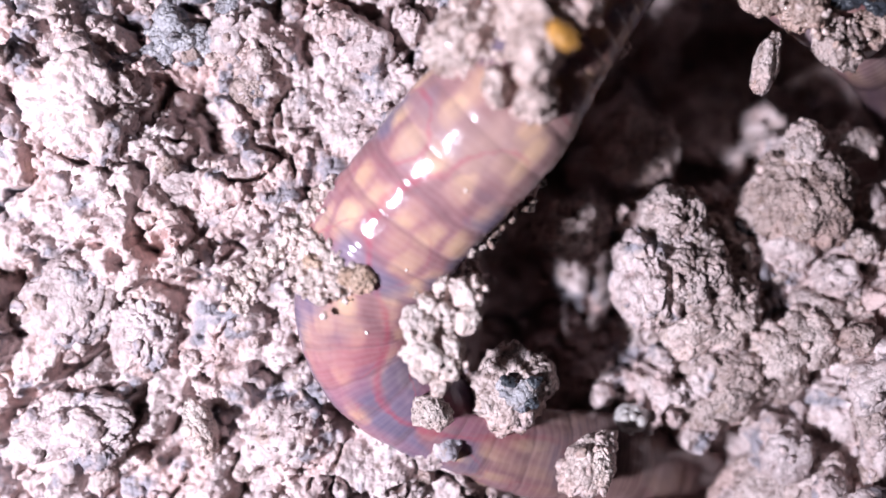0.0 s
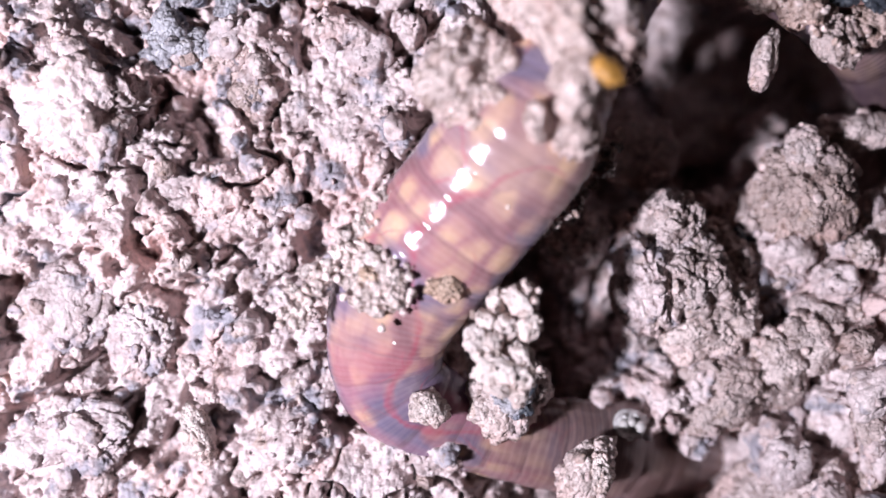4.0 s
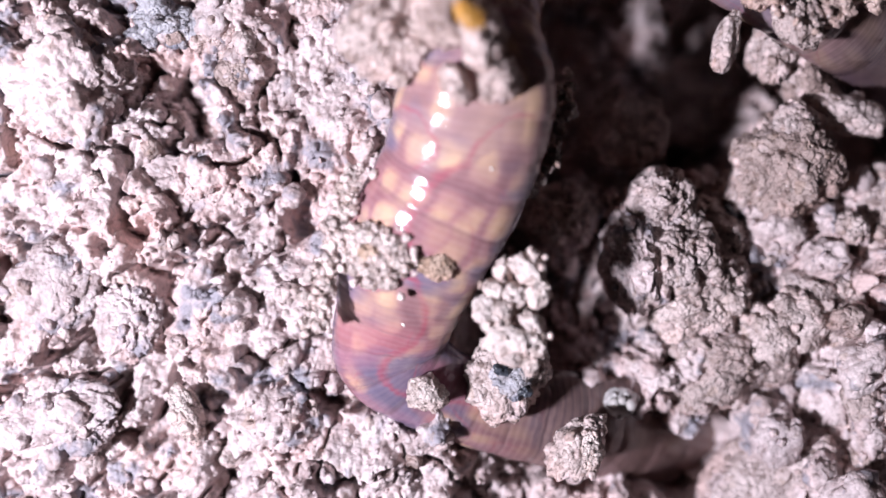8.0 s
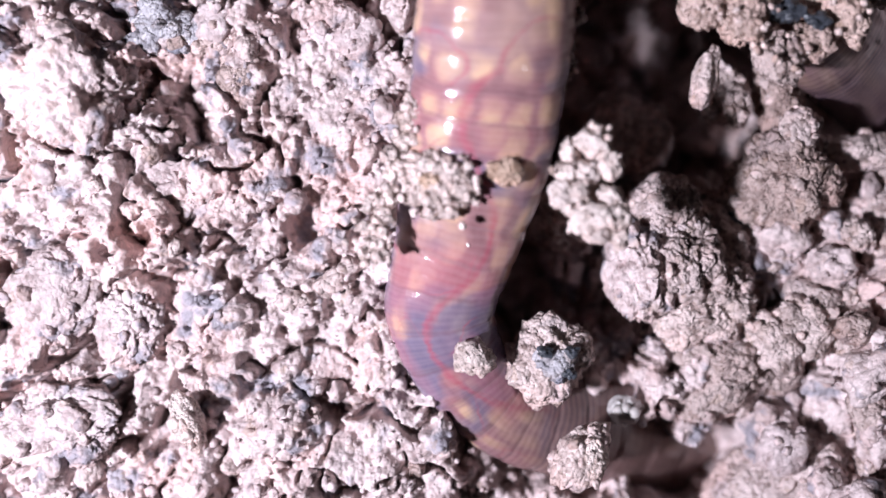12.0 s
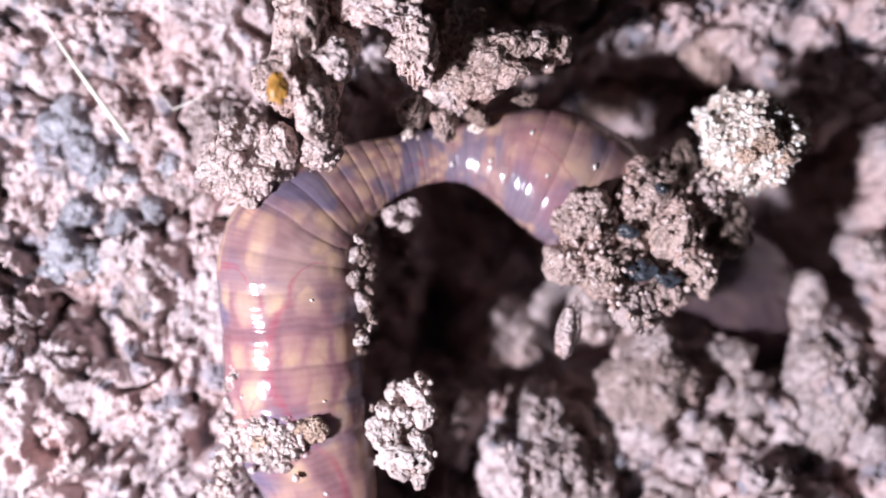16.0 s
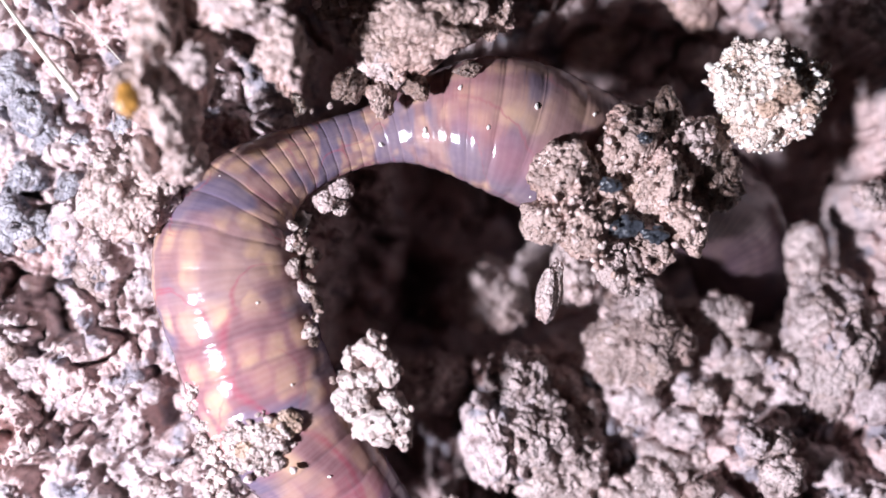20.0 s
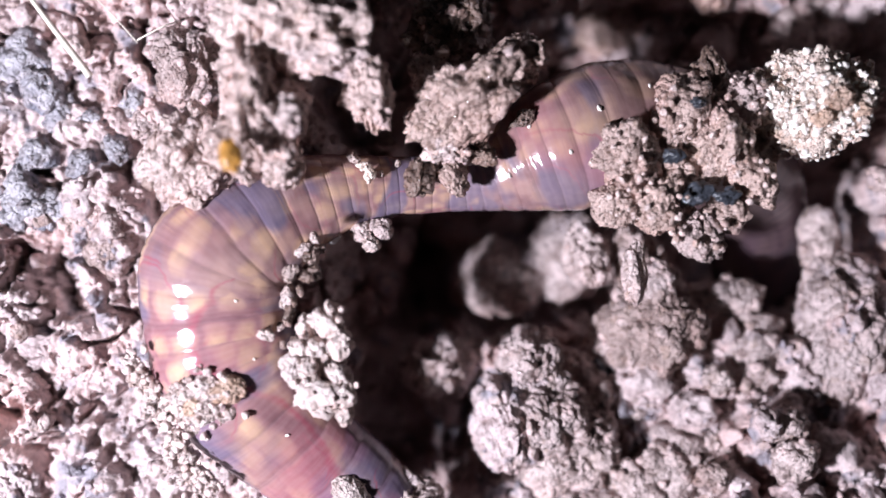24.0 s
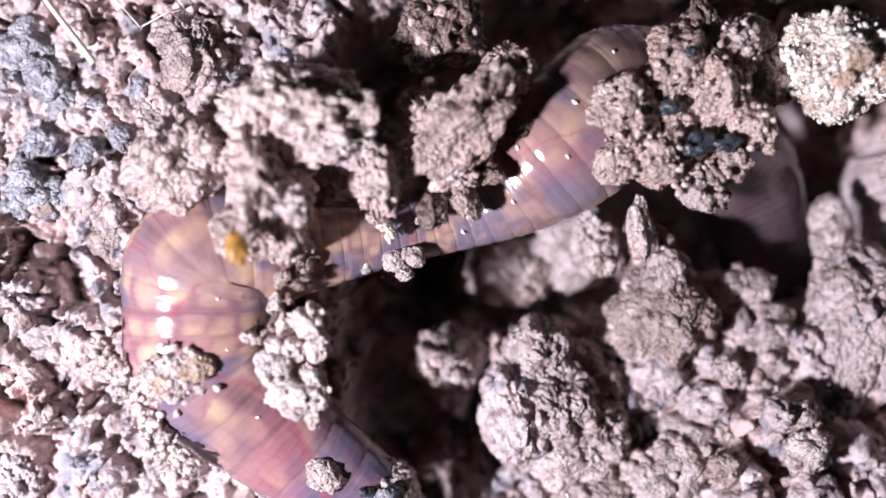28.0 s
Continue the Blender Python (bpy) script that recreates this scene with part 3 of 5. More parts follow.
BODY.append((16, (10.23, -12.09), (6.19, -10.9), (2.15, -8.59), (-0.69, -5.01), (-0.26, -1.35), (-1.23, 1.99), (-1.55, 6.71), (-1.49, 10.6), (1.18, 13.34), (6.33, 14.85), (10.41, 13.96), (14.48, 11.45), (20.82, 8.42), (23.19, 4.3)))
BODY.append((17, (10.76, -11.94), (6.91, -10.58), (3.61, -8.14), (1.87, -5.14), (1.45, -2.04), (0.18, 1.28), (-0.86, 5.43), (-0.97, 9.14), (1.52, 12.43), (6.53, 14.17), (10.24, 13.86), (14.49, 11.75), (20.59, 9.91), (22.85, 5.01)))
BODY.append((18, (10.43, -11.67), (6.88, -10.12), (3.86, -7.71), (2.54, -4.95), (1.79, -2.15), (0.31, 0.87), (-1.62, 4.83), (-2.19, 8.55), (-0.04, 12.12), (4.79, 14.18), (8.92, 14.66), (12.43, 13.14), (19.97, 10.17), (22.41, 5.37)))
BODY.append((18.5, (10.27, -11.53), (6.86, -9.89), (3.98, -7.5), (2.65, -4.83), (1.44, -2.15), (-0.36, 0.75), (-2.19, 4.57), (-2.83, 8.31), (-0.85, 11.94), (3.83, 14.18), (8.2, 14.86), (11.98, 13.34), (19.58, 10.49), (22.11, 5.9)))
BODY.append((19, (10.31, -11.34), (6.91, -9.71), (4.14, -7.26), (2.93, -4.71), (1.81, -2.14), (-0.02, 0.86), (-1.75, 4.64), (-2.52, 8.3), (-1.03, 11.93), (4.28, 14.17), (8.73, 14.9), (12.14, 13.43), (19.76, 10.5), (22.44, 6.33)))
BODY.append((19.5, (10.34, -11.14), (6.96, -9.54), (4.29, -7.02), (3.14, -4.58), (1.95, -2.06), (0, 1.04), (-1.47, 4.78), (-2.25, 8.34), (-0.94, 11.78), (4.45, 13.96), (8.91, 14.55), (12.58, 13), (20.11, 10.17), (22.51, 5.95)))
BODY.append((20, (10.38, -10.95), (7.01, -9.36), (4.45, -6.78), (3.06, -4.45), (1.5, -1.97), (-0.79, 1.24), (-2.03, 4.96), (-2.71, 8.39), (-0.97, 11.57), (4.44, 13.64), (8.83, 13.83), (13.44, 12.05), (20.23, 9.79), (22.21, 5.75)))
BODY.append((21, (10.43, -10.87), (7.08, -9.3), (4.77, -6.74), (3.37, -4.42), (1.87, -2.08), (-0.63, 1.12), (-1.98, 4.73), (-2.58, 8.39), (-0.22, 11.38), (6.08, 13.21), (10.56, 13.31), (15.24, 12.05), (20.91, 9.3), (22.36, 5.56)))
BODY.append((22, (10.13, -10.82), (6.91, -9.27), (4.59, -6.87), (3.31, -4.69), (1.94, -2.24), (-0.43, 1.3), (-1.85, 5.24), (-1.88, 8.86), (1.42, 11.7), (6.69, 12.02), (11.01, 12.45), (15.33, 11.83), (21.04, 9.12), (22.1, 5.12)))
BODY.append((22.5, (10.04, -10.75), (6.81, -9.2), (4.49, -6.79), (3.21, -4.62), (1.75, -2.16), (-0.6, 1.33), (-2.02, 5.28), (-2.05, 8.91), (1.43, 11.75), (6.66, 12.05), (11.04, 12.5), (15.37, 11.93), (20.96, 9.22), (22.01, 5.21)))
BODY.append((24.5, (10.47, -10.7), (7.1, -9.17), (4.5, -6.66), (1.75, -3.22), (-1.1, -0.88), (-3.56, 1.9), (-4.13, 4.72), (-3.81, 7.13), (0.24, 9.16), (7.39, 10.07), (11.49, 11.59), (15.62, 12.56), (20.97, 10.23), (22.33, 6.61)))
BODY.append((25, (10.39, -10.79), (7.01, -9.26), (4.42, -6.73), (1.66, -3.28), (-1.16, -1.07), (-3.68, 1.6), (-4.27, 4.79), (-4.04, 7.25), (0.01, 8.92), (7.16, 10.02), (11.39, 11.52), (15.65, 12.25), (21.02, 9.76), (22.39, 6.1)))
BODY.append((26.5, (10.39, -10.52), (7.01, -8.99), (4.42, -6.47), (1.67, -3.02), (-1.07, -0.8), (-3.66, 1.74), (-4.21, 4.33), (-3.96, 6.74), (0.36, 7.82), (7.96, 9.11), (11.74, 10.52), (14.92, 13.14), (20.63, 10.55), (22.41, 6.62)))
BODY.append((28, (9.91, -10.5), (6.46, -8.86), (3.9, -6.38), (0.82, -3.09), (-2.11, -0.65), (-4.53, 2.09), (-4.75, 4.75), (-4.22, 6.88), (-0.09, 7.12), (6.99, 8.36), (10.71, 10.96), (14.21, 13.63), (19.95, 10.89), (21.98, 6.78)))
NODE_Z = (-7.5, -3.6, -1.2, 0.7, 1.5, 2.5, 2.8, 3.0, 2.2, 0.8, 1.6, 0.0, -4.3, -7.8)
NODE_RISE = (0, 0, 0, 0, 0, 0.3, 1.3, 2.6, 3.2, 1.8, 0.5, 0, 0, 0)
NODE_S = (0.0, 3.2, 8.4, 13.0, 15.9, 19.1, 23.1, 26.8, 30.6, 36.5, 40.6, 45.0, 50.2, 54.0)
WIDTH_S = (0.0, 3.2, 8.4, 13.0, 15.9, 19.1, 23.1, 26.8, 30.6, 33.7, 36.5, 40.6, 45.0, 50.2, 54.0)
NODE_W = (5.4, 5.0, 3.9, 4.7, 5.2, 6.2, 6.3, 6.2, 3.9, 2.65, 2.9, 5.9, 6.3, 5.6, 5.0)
RING = 0.33


def spline(s, ks, pts):
    """Catmull-Rom through pts at parameters ks."""
    out = np.zeros((len(s), pts.shape[1]))
    ks = np.asarray(ks)
    slope = np.zeros_like(pts)
    slope[1:-1] = (pts[2:] - pts[:-2]) / (ks[2:] - ks[:-2])[:, None]
    slope[0] = (pts[1] - pts[0]) / (ks[1] - ks[0])
    slope[-1] = (pts[-1] - pts[-2]) / (ks[-1] - ks[-2])
    for n, v in enumerate(s):
        i = int(np.clip(np.searchsorted(ks, v) - 1, 0, len(ks) - 2))
        h = ks[i + 1] - ks[i]
        t = (v - ks[i]) / h
        if t < 0 or t > 1:
            e = 0 if t < 0 else -1
            out[n] = pts[e] + slope[e] * (v - ks[e])
            continue
        out[n] = ((2 * t**3 - 3 * t**2 + 1) * pts[i] + (t**3 - 2 * t**2 + t) * h * slope[i]
                  + (-2 * t**3 + 3 * t**2) * pts[i + 1] + (t**3 - t**2) * h * slope[i + 1])
    return out


RING_S = np.arange(-4.0, 58.0, RING)


def ring_width(s):
    return spline(np.array([min(max(s, 0), 54)]), WIDTH_S, np.array(NODE_W)[:, None])[0, 0]


def segment_phase(s):
    """Number of body segments up to s: long ones on the thick part, short ones on the neck."""
    return s / 1.45 + 9.0 * float(smooth(27.0, 42.0, s)) - 3.0 * float(smooth(44.0, 54.0, s))


def ring_radius(s):
    """Radius in mm, pinched between segments."""
    off = segment_phase(s) % 1.0
    off = min(off, 1.0 - off)
    return 0.5 * float(ring_width(s)) * (1.005 - 0.017 * math.exp(-(off / 0.16) ** 2))


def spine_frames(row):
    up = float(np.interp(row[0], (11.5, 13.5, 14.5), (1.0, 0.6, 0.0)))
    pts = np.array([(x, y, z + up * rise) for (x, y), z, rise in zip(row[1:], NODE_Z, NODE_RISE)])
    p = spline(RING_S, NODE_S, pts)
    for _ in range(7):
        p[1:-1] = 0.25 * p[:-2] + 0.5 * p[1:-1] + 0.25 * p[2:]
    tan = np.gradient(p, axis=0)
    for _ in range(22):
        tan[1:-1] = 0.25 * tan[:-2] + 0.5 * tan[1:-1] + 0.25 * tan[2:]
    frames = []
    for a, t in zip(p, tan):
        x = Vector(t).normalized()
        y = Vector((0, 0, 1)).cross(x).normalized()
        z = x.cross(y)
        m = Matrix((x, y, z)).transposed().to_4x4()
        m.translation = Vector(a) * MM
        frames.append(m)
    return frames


def build_worm():
    worm = thing("earthworm", "moist pink translucent earthworm arching out of the soil", "earthworm")
    rings = []
    rng = np.random.default_rng(12)
    around = 40
    for i, s in enumerate(RING_S):
        length = RING * 2.5
        verts, faces, rest, grid, normals = [], [], [], [], []
        swell = 1.0 + rng.uniform(-0.0012, 0.0012)
        stations = (-1.0, -0.6, -0.25, 0.0, 0.25, 0.6, 1.0)
        for q in stations:
            here = s + q * length / 2
            r = ring_radius(here) * swell * (1 - 0.002 * q * q - 0.05 * q**4)
            slope = (ring_radius(here + 0.05) - ring_radius(here - 0.05)) / 0.1
            for k in range(around):
                a = 2 * math.pi * k / around
                verts.append((q * length / 2 * MM, -math.sin(a) * r * MM, -math.cos(a) * r * 0.66 * MM))
                normals.append(Vector((-slope, -math.sin(a), -math.cos(a) / 0.66)).normalized())
                rest.append((here * MM, math.sin(a) * 3.2 * MM, -math.cos(a) * 3.2 * MM))
                grid.append((segment_phase(here), 3.2 * ((a if k else 0.0) - math.pi), here))
        for j in range(len(stations) - 1):
            for k in range(around):
                a, b = j * around + k, j * around + (k + 1) % around
                faces.append((a, a + around, b + around, b))
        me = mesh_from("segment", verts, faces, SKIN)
        me.normals_split_custom_set_from_vertices(normals)
        layer = me.attributes.new("rest", "FLOAT_VECTOR", "POINT")
        layer.data.foreach_set("vector", np.array(rest).ravel())
        layer = me.attributes.new("grid", "FLOAT_VECTOR", "POINT")
        layer.data.foreach_set("vector", np.array(grid).ravel())
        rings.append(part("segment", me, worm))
    return rings


WORM_RINGS = build_worm()


def follow(ob, rows):
    """Keys a thing: rows of seconds, place in mm, turn about z."""
    rows = list(rows)
    walk(ob, [(t, pose(*[c * MM for c in p], 0, 0, a)) for t, p, a in rows])


# ---- riders on the worm ----
def crusted(ob, v, seed, count, materials):
    """Adds small crumbs to the upper face of a clod as parts."""
    rng = np.random.default_rng(seed)
    picks = [k for k in rng.permutation(len(v)) if v[k][2] > 0][:count]
    for n, k in enumerate(picks):
        c = new("crumb", crumb_mesh(n % 8, materials[n % len(materials)]))
        c.parent = ob
        c.matrix_basis = pose(*(v[k] * 0.98), *rng.uniform(0, 360, 3)) @ Matrix.Scale(rng.uniform(0.3, 0.8), 4)


def amber_clod():
    top = thing("amber_clod", "tall angular moist clod with an amber grain, riding on the worm", "soil clod")
    for name, seed, size, spot, turn, mat in (("body", 31, (4.2, 8.8, 7.6), (0.7, 3.3, -2.2), 6, PINKISH), ("brow", 39, (7.0, 4.6, 5.4), (2.1, 5.4, -1.6), -12, PINKISH),
                                              ("side_lump", 35, (2.5, 3.7, 4.0), (5.0, 2.7, -1.9), 14, PINKISH), ("bridge", 40, (4.6, 2.2, 2.8), (3.6, 4.1, -1.2), -8, CLOD)):
        v, f = clod_shape(seed, size, 6, 0.34, 1.0)
        ob = part(name, mesh_from(name, v, f, mat), top, "", spot, (0, 0, turn))
        if name in ("body", "brow"):
            crusted(ob, v, seed, 14, (MOIST, CLOD, SAND))
    v, f = clod_shape(38, (2.2, 2.0, 2.4), 5, 0.5, 0.9)
    part("grey_lump", mesh_from("grey_lump", v, f, CLOD), top, "grey wet lump", (2.0, 1.7, -0.3), (0, 0, 15))
    v, f = clod_shape(32, (1.0, 1.5, 0.9), 4, 0.9)
    part("amber_grain", mesh_from("amber_grain", v, f, AMBER), top, "glossy amber grain", (0, 0, 1.4), (0, 0, 20))
    v, f = clod_shape(36, (2.8, 3.0, 5.0), 5, 0.6, 0.8)
    part("lower_lump", mesh_from("lower_lump", v, f, PINKISH), top, "", (-0.3, 0.6, -1.6), (0, 0, 40))
    return top


def pale_clod():
    top = thing("pale_clod", "pale wet lumps wedged between the amber clod and the worm", "soil clod")
    for seed, size, spot, turn in ((33, (2.1, 3.6, 4.8), (0, 0.4, -1.2), 14), (34, (1.9, 2.2, 4.2), (0.5, -1.5, -1.5), -30), (37, (1.2, 1.9, 2.6), (-1.2, -1.3, -1.6), 25)):
        v, f = clod_shape(seed, size, 5, 0.6, 0.6)
        part("lump", mesh_from("lump", v, f, PINKISH), top, "", spot, (0, 0, turn))
    return top


def arch_clod():
    top = thing("angular_clod", "angular damp brown clod leaning on the worm's arch", "soil clod")
    for k, (x, y, z, a, b, c, turn, mat) in enumerate(((-0.2, 0.1, 0.2, 6.6, 4.0, 4.2, 0, MOIST), (-1.2, 1.5, -0.5, 2.6, 2.2, 2.8, 94, PINKISH), (2.7, 0.9, -0.6, 2.6, 2.6, 2.8, 40, MOIST), (-1.8, -1.2, -0.3, 2.4, 2.4, 2.8, 20, CLOD),
                                                       (-3.5, -2.0, -0.4, 2.1, 1.5, 2.0, 235, WET_OR_SHADED), (-2.1, -2.5, -0.5, 2.0, 1.4, 1.8, 282, MOIST), (-0.7, -2.1, -0.5, 1.8, 1.2, 1.6, 329, WET_OR_SHADED), (1.6, -1.5, -0.8, 1.4, 0.9, 1.2, 16, WET_OR_SHADED))):
        v, f = clod_shape(41 if k == 0 else 41 + 3 * k, (a, b, c), 6 if k < 3 else 5, 0.4, 1.0)
        ob = part("lump", mesh_from("lump", v, f, mat), top, "", (x, y, z), (0, 0, turn))
        if k < 4:
            crusted(ob, v, 5 + k, 9, (MOIST, SAND, CLOD))
    return top


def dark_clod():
    # near-black colour paints in the shade of the cavity behind the arch
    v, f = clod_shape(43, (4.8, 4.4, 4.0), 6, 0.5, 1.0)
    ob = new("damp_clod", mesh_from("damp_clod", v, f, WET_OR_SHADED))
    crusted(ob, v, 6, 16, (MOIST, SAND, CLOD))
    return tagged(ob, "damp glittering clod, coloured dark for the shade behind the worm", "soil clod")


def white_crystal():
    top = thing("white_crystal", "bright white crystalline crumb and grit on the worm's neck", "mineral crumb")
    for k, (x, y, z, a, mat) in enumerate(((0, 0, 0, 0.85, CHALK), (-0.45, 0.9, -0.1, 0.7, SAND), (-0.15, 0.45, -0.1, 0.65, CHALK), (3.05, 0.7, -0.2, 0.85, CHALK), (1.3, 0.1, -0.4, 0.35, SAND), (0.5, -0.1, -0.3, 0.3, SAND))):
        v, f = clod_shape(170 + k, (a * 0.8, a * 1.1, a * 0.9), 4, 1.1, 1.0)
        part("crystal" if mat is CHALK else "grit", mesh_from("crystal", v, f, mat), top, "", (x, y, z), (0, 0, 37 * k))
    return top


def shoulder_clump():
    top = thing("shoulder_clump", "lumpy glittering soil clump stuck on the worm's shoulder", "soil clump")
    spec = ((-2.2, 1.0, 0.2, 3.0, 3.4, 2.8, MOIST), (-1.3, -1.4, 0.3, 3.2, 2.6, 2.6, MOIST), (-2.9, -0.9, 0.1, 2.0, 2.4, 2.0, MOIST),
            (0.0, -3.0, 0.0, 2.8, 2.0, 2.0, CLOD), (2.0, 0.6, 0.1, 2.8, 3.4, 2.8, MOIST), (2.9, -1.2, -0.1, 2.2, 3.0, 2.4, MOIST),
            (0.7, 2.2, -0.2, 3.6, 2.8, 2.6, MOIST), (3.4, 2.2, -0.6, 2.6, 2.4, 2.2, CLOD), (-0.2, 0.2, -0.4, 2.6, 3.4, 2.4, MOIST), (1.5, -2.4, -0.1, 2.2, 2.0, 2.0, MOIST),
            # brown mud at the back; the two darkest lumps have shade in their colour
            (4.6, 0.7, -1.3, 2.6, 3.2, 2.0, WET_OR_SHADED), (2.3, 3.3, -0.8, 3.0, 1.8, 1.8, WET_OR_SHADED), (4.3, 2.4, -1.2, 2.0, 2.0, 1.6, MOIST))
    for k, (x, y, z, a, b, c, mat) in enumerate(spec):
        v, f = clod_shape(51 + k, (a * 1.1, b * 1.1, c), 5, 0.85, 0.6)
        part("lump", mesh_from("lump", v, f, mat), top, "", (x, y, z), (0, 0, 40 * k))
    rng = np.random.default_rng(77)
    for k in range(100):
        x, y, z, a, b = spec[k % 8][:5]
        w, e = rng.uniform(0, 6.28), rng.uniform(0.3, 0.95)
        c = part("crumb", crumb_mesh(k % 8, (SAND, MOIST, SAND)[k % 3]), top, "", (x + a * 0.48 * e * math.cos(w), y + b * 0.48 * e * math.sin(w), z + 1.25 * math.sqrt(1 - 0.8 * e * e)))
        c.matrix_basis = c.matrix_basis @ pose(0, 0, 0, *rng.uniform(0, 360, 3)) @ Matrix.Scale(rng.uniform(0.2, 0.45), 4)
    for k, (x, y, z, a) in enumerate(((0.3, -1.3, 0.75, 1.7), (1.5, -1.7, 0.8, 1.3), (-0.3, 0.5, 0.75, 1.1), (1.1, 2.4, 0.9, 0.9))):
        v, f = clod_shape(61 + k, (a, a * 0.7, 0.7), 4, 1.5, 0.6)
        part("dark_grain", mesh_from("dark_grain", v, f, SLATE), top, "wet blue-black mineral grain", (x, y, z))
    v, f = clod_shape(66, (1.3, 3.0, 1.4), 5, 0.7)
    part("hanging_crumb", mesh_from("hanging_crumb", v, f, CLOD), top, "long crumb hanging from the clump", (-3.0, -3.9, 0.1), (0, 0, -14))
    return top


def flank(x, y):
    """Height of the worm's round flank under the crust, mm."""
    return 0.66 * math.sqrt(max((3.15 if y > -0.7 else 2.55) ** 2 - (x - 2.1) ** 2, 2.0)) - 1.98


def grain_cloud(seed, spots, each, size):
    """Many small angular grains joined: a sandy crust."""
    rng = np.random.default_rng(seed)
    u, f = ball(2)
    vs, fs, n = [], [], 0
    for cx, cy, cz, sx, sy in spots:
        for _ in range(each):
            p = np.array([cx, cy, cz]) + np.clip(rng.normal(size=3), -1.7, 1.7) * np.array([sx, sy, 0.1])
            p[2] += flank(p[0], p[1])
            r = size[0] + (size[1] - size[0]) * rng.random() ** 2
            sh = u * r * rng.uniform(0.6, 1.35, 3) * (1 + 0.22 * np.sin(u @ rng.normal(size=(3, 3)) * 3).sum(axis=1, keepdims=True))
            vs.append(sh + p)
            fs.append(f + n)
            n += len(u)
    return np.concatenate(vs) * MM, np.concatenate(fs)


def sandy_crust():
    top = thing("sandy_crust", "crust of pale sand grains stuck to the worm's flank", "sand crust")
    rng = np.random.default_rng(78)
    chunks = ((1.2, 0.1, 1.5), (0.5, 0.4, 1.6), (-0.2, 0.1, 1.6), (-0.9, 0.4, 1.5), (1.6, -0.6, 1.2), (0.8, -0.5, 1.4), (-1.4, -0.6, 1.1), (-1.6, -1.5, 1.1),
              (-1.8, -2.4, 1.2), (-1.7, -3.1, 0.9), (0.3, -0.6, 1.5), (-0.4, -0.7, 1.3), (1.0, -1.2, 1.2), (0.3, -1.3, 1.1), (-0.8, 1.5, 1.0), (-0.7, 2.3, 1.1), (-0.4, 3.0, 0.9),
              (-2.2, -1.1, 0.9), (-2.4, -2.0, 1.0), (-2.3, -3.0, 0.9), (-1.3, 0.9, 1.0))
    for k, (x, y, a) in enumerate(chunks):
        v, f = clod_shape(700 + k, (a, a * rng.uniform(0.7, 1.1), 0.9), 4, 1.7)
        part("granule", mesh_from("granule", v, f, SAND), top, "", (x, y, flank(x, y) - 0.05), (0, 0, rng.uniform(0, 360)))
        for j in range(3):
            c = part("grain", crumb_mesh((k + j) % 8, (SAND, GRAIN, CAST)[j]), top, "", (x + rng.normal() * 0.35, y + rng.normal() * 0.35, flank(x, y) + 0.3))
            c.matrix_basis = c.matrix_basis @ pose(0, 0, 0, *rng.uniform(0, 360, 3)) @ Matrix.Scale(rng.uniform(0.25, 0.5), 4)
    v, f = grain_cloud(71, ((0.9, 0.2, 0.15, 0.5, 0.35), (0.0, 0.3, 0.15, 0.5, 0.35), (-0.9, 0.2, 0.15, 0.35, 0.4), (1.5, -0.6, 0.1, 0.4, 0.3), (0.5, -0.8, 0.15, 0.5, 0.4)), 110, (0.05, 0.16))
    part("sand_patch", mesh_from("sand_patch", v, f, GRAIN), top)
    v, f = grain_cloud(72, ((-1.6, -1.2, 0.1, 0.25, 0.5), (-1.8, -2.5, 0.1, 0.25, 0.5)), 110, (0.05, 0.16))
    part("sand_patch", mesh_from("sand_patch", v, f, GRAIN), top)
    v, f = grain_cloud(73, ((-0.7, 2.2, 0.0, 0.25, 0.5), (-0.4, 3.0, 0.0, 0.18, 0.25)), 80, (0.05, 0.15))
    part("sand_patch", mesh_from("sand_patch", v, f, GRAIN), top)
    v, f = clod_shape(74, (1.3, 0.9, 0.7), 4, 1.4)
    part("brown_crumb", mesh_from("brown_crumb", v, f, OCHRE), top, "wet brown crumb in the crust", (0.3, -0.2, flank(0.3, -0.2) + 0.25))
    return top


def ochre_pebble():
    v, f = clod_shape(81, (1.75, 1.35, 1.0), 5, 0.5, 0.7)
    ob = new("ochre_pebble", mesh_from("ochre_pebble", v, f, OCHRE))
    return tagged(ob, "small ochre pebble stuck on the worm's back", "pebble")


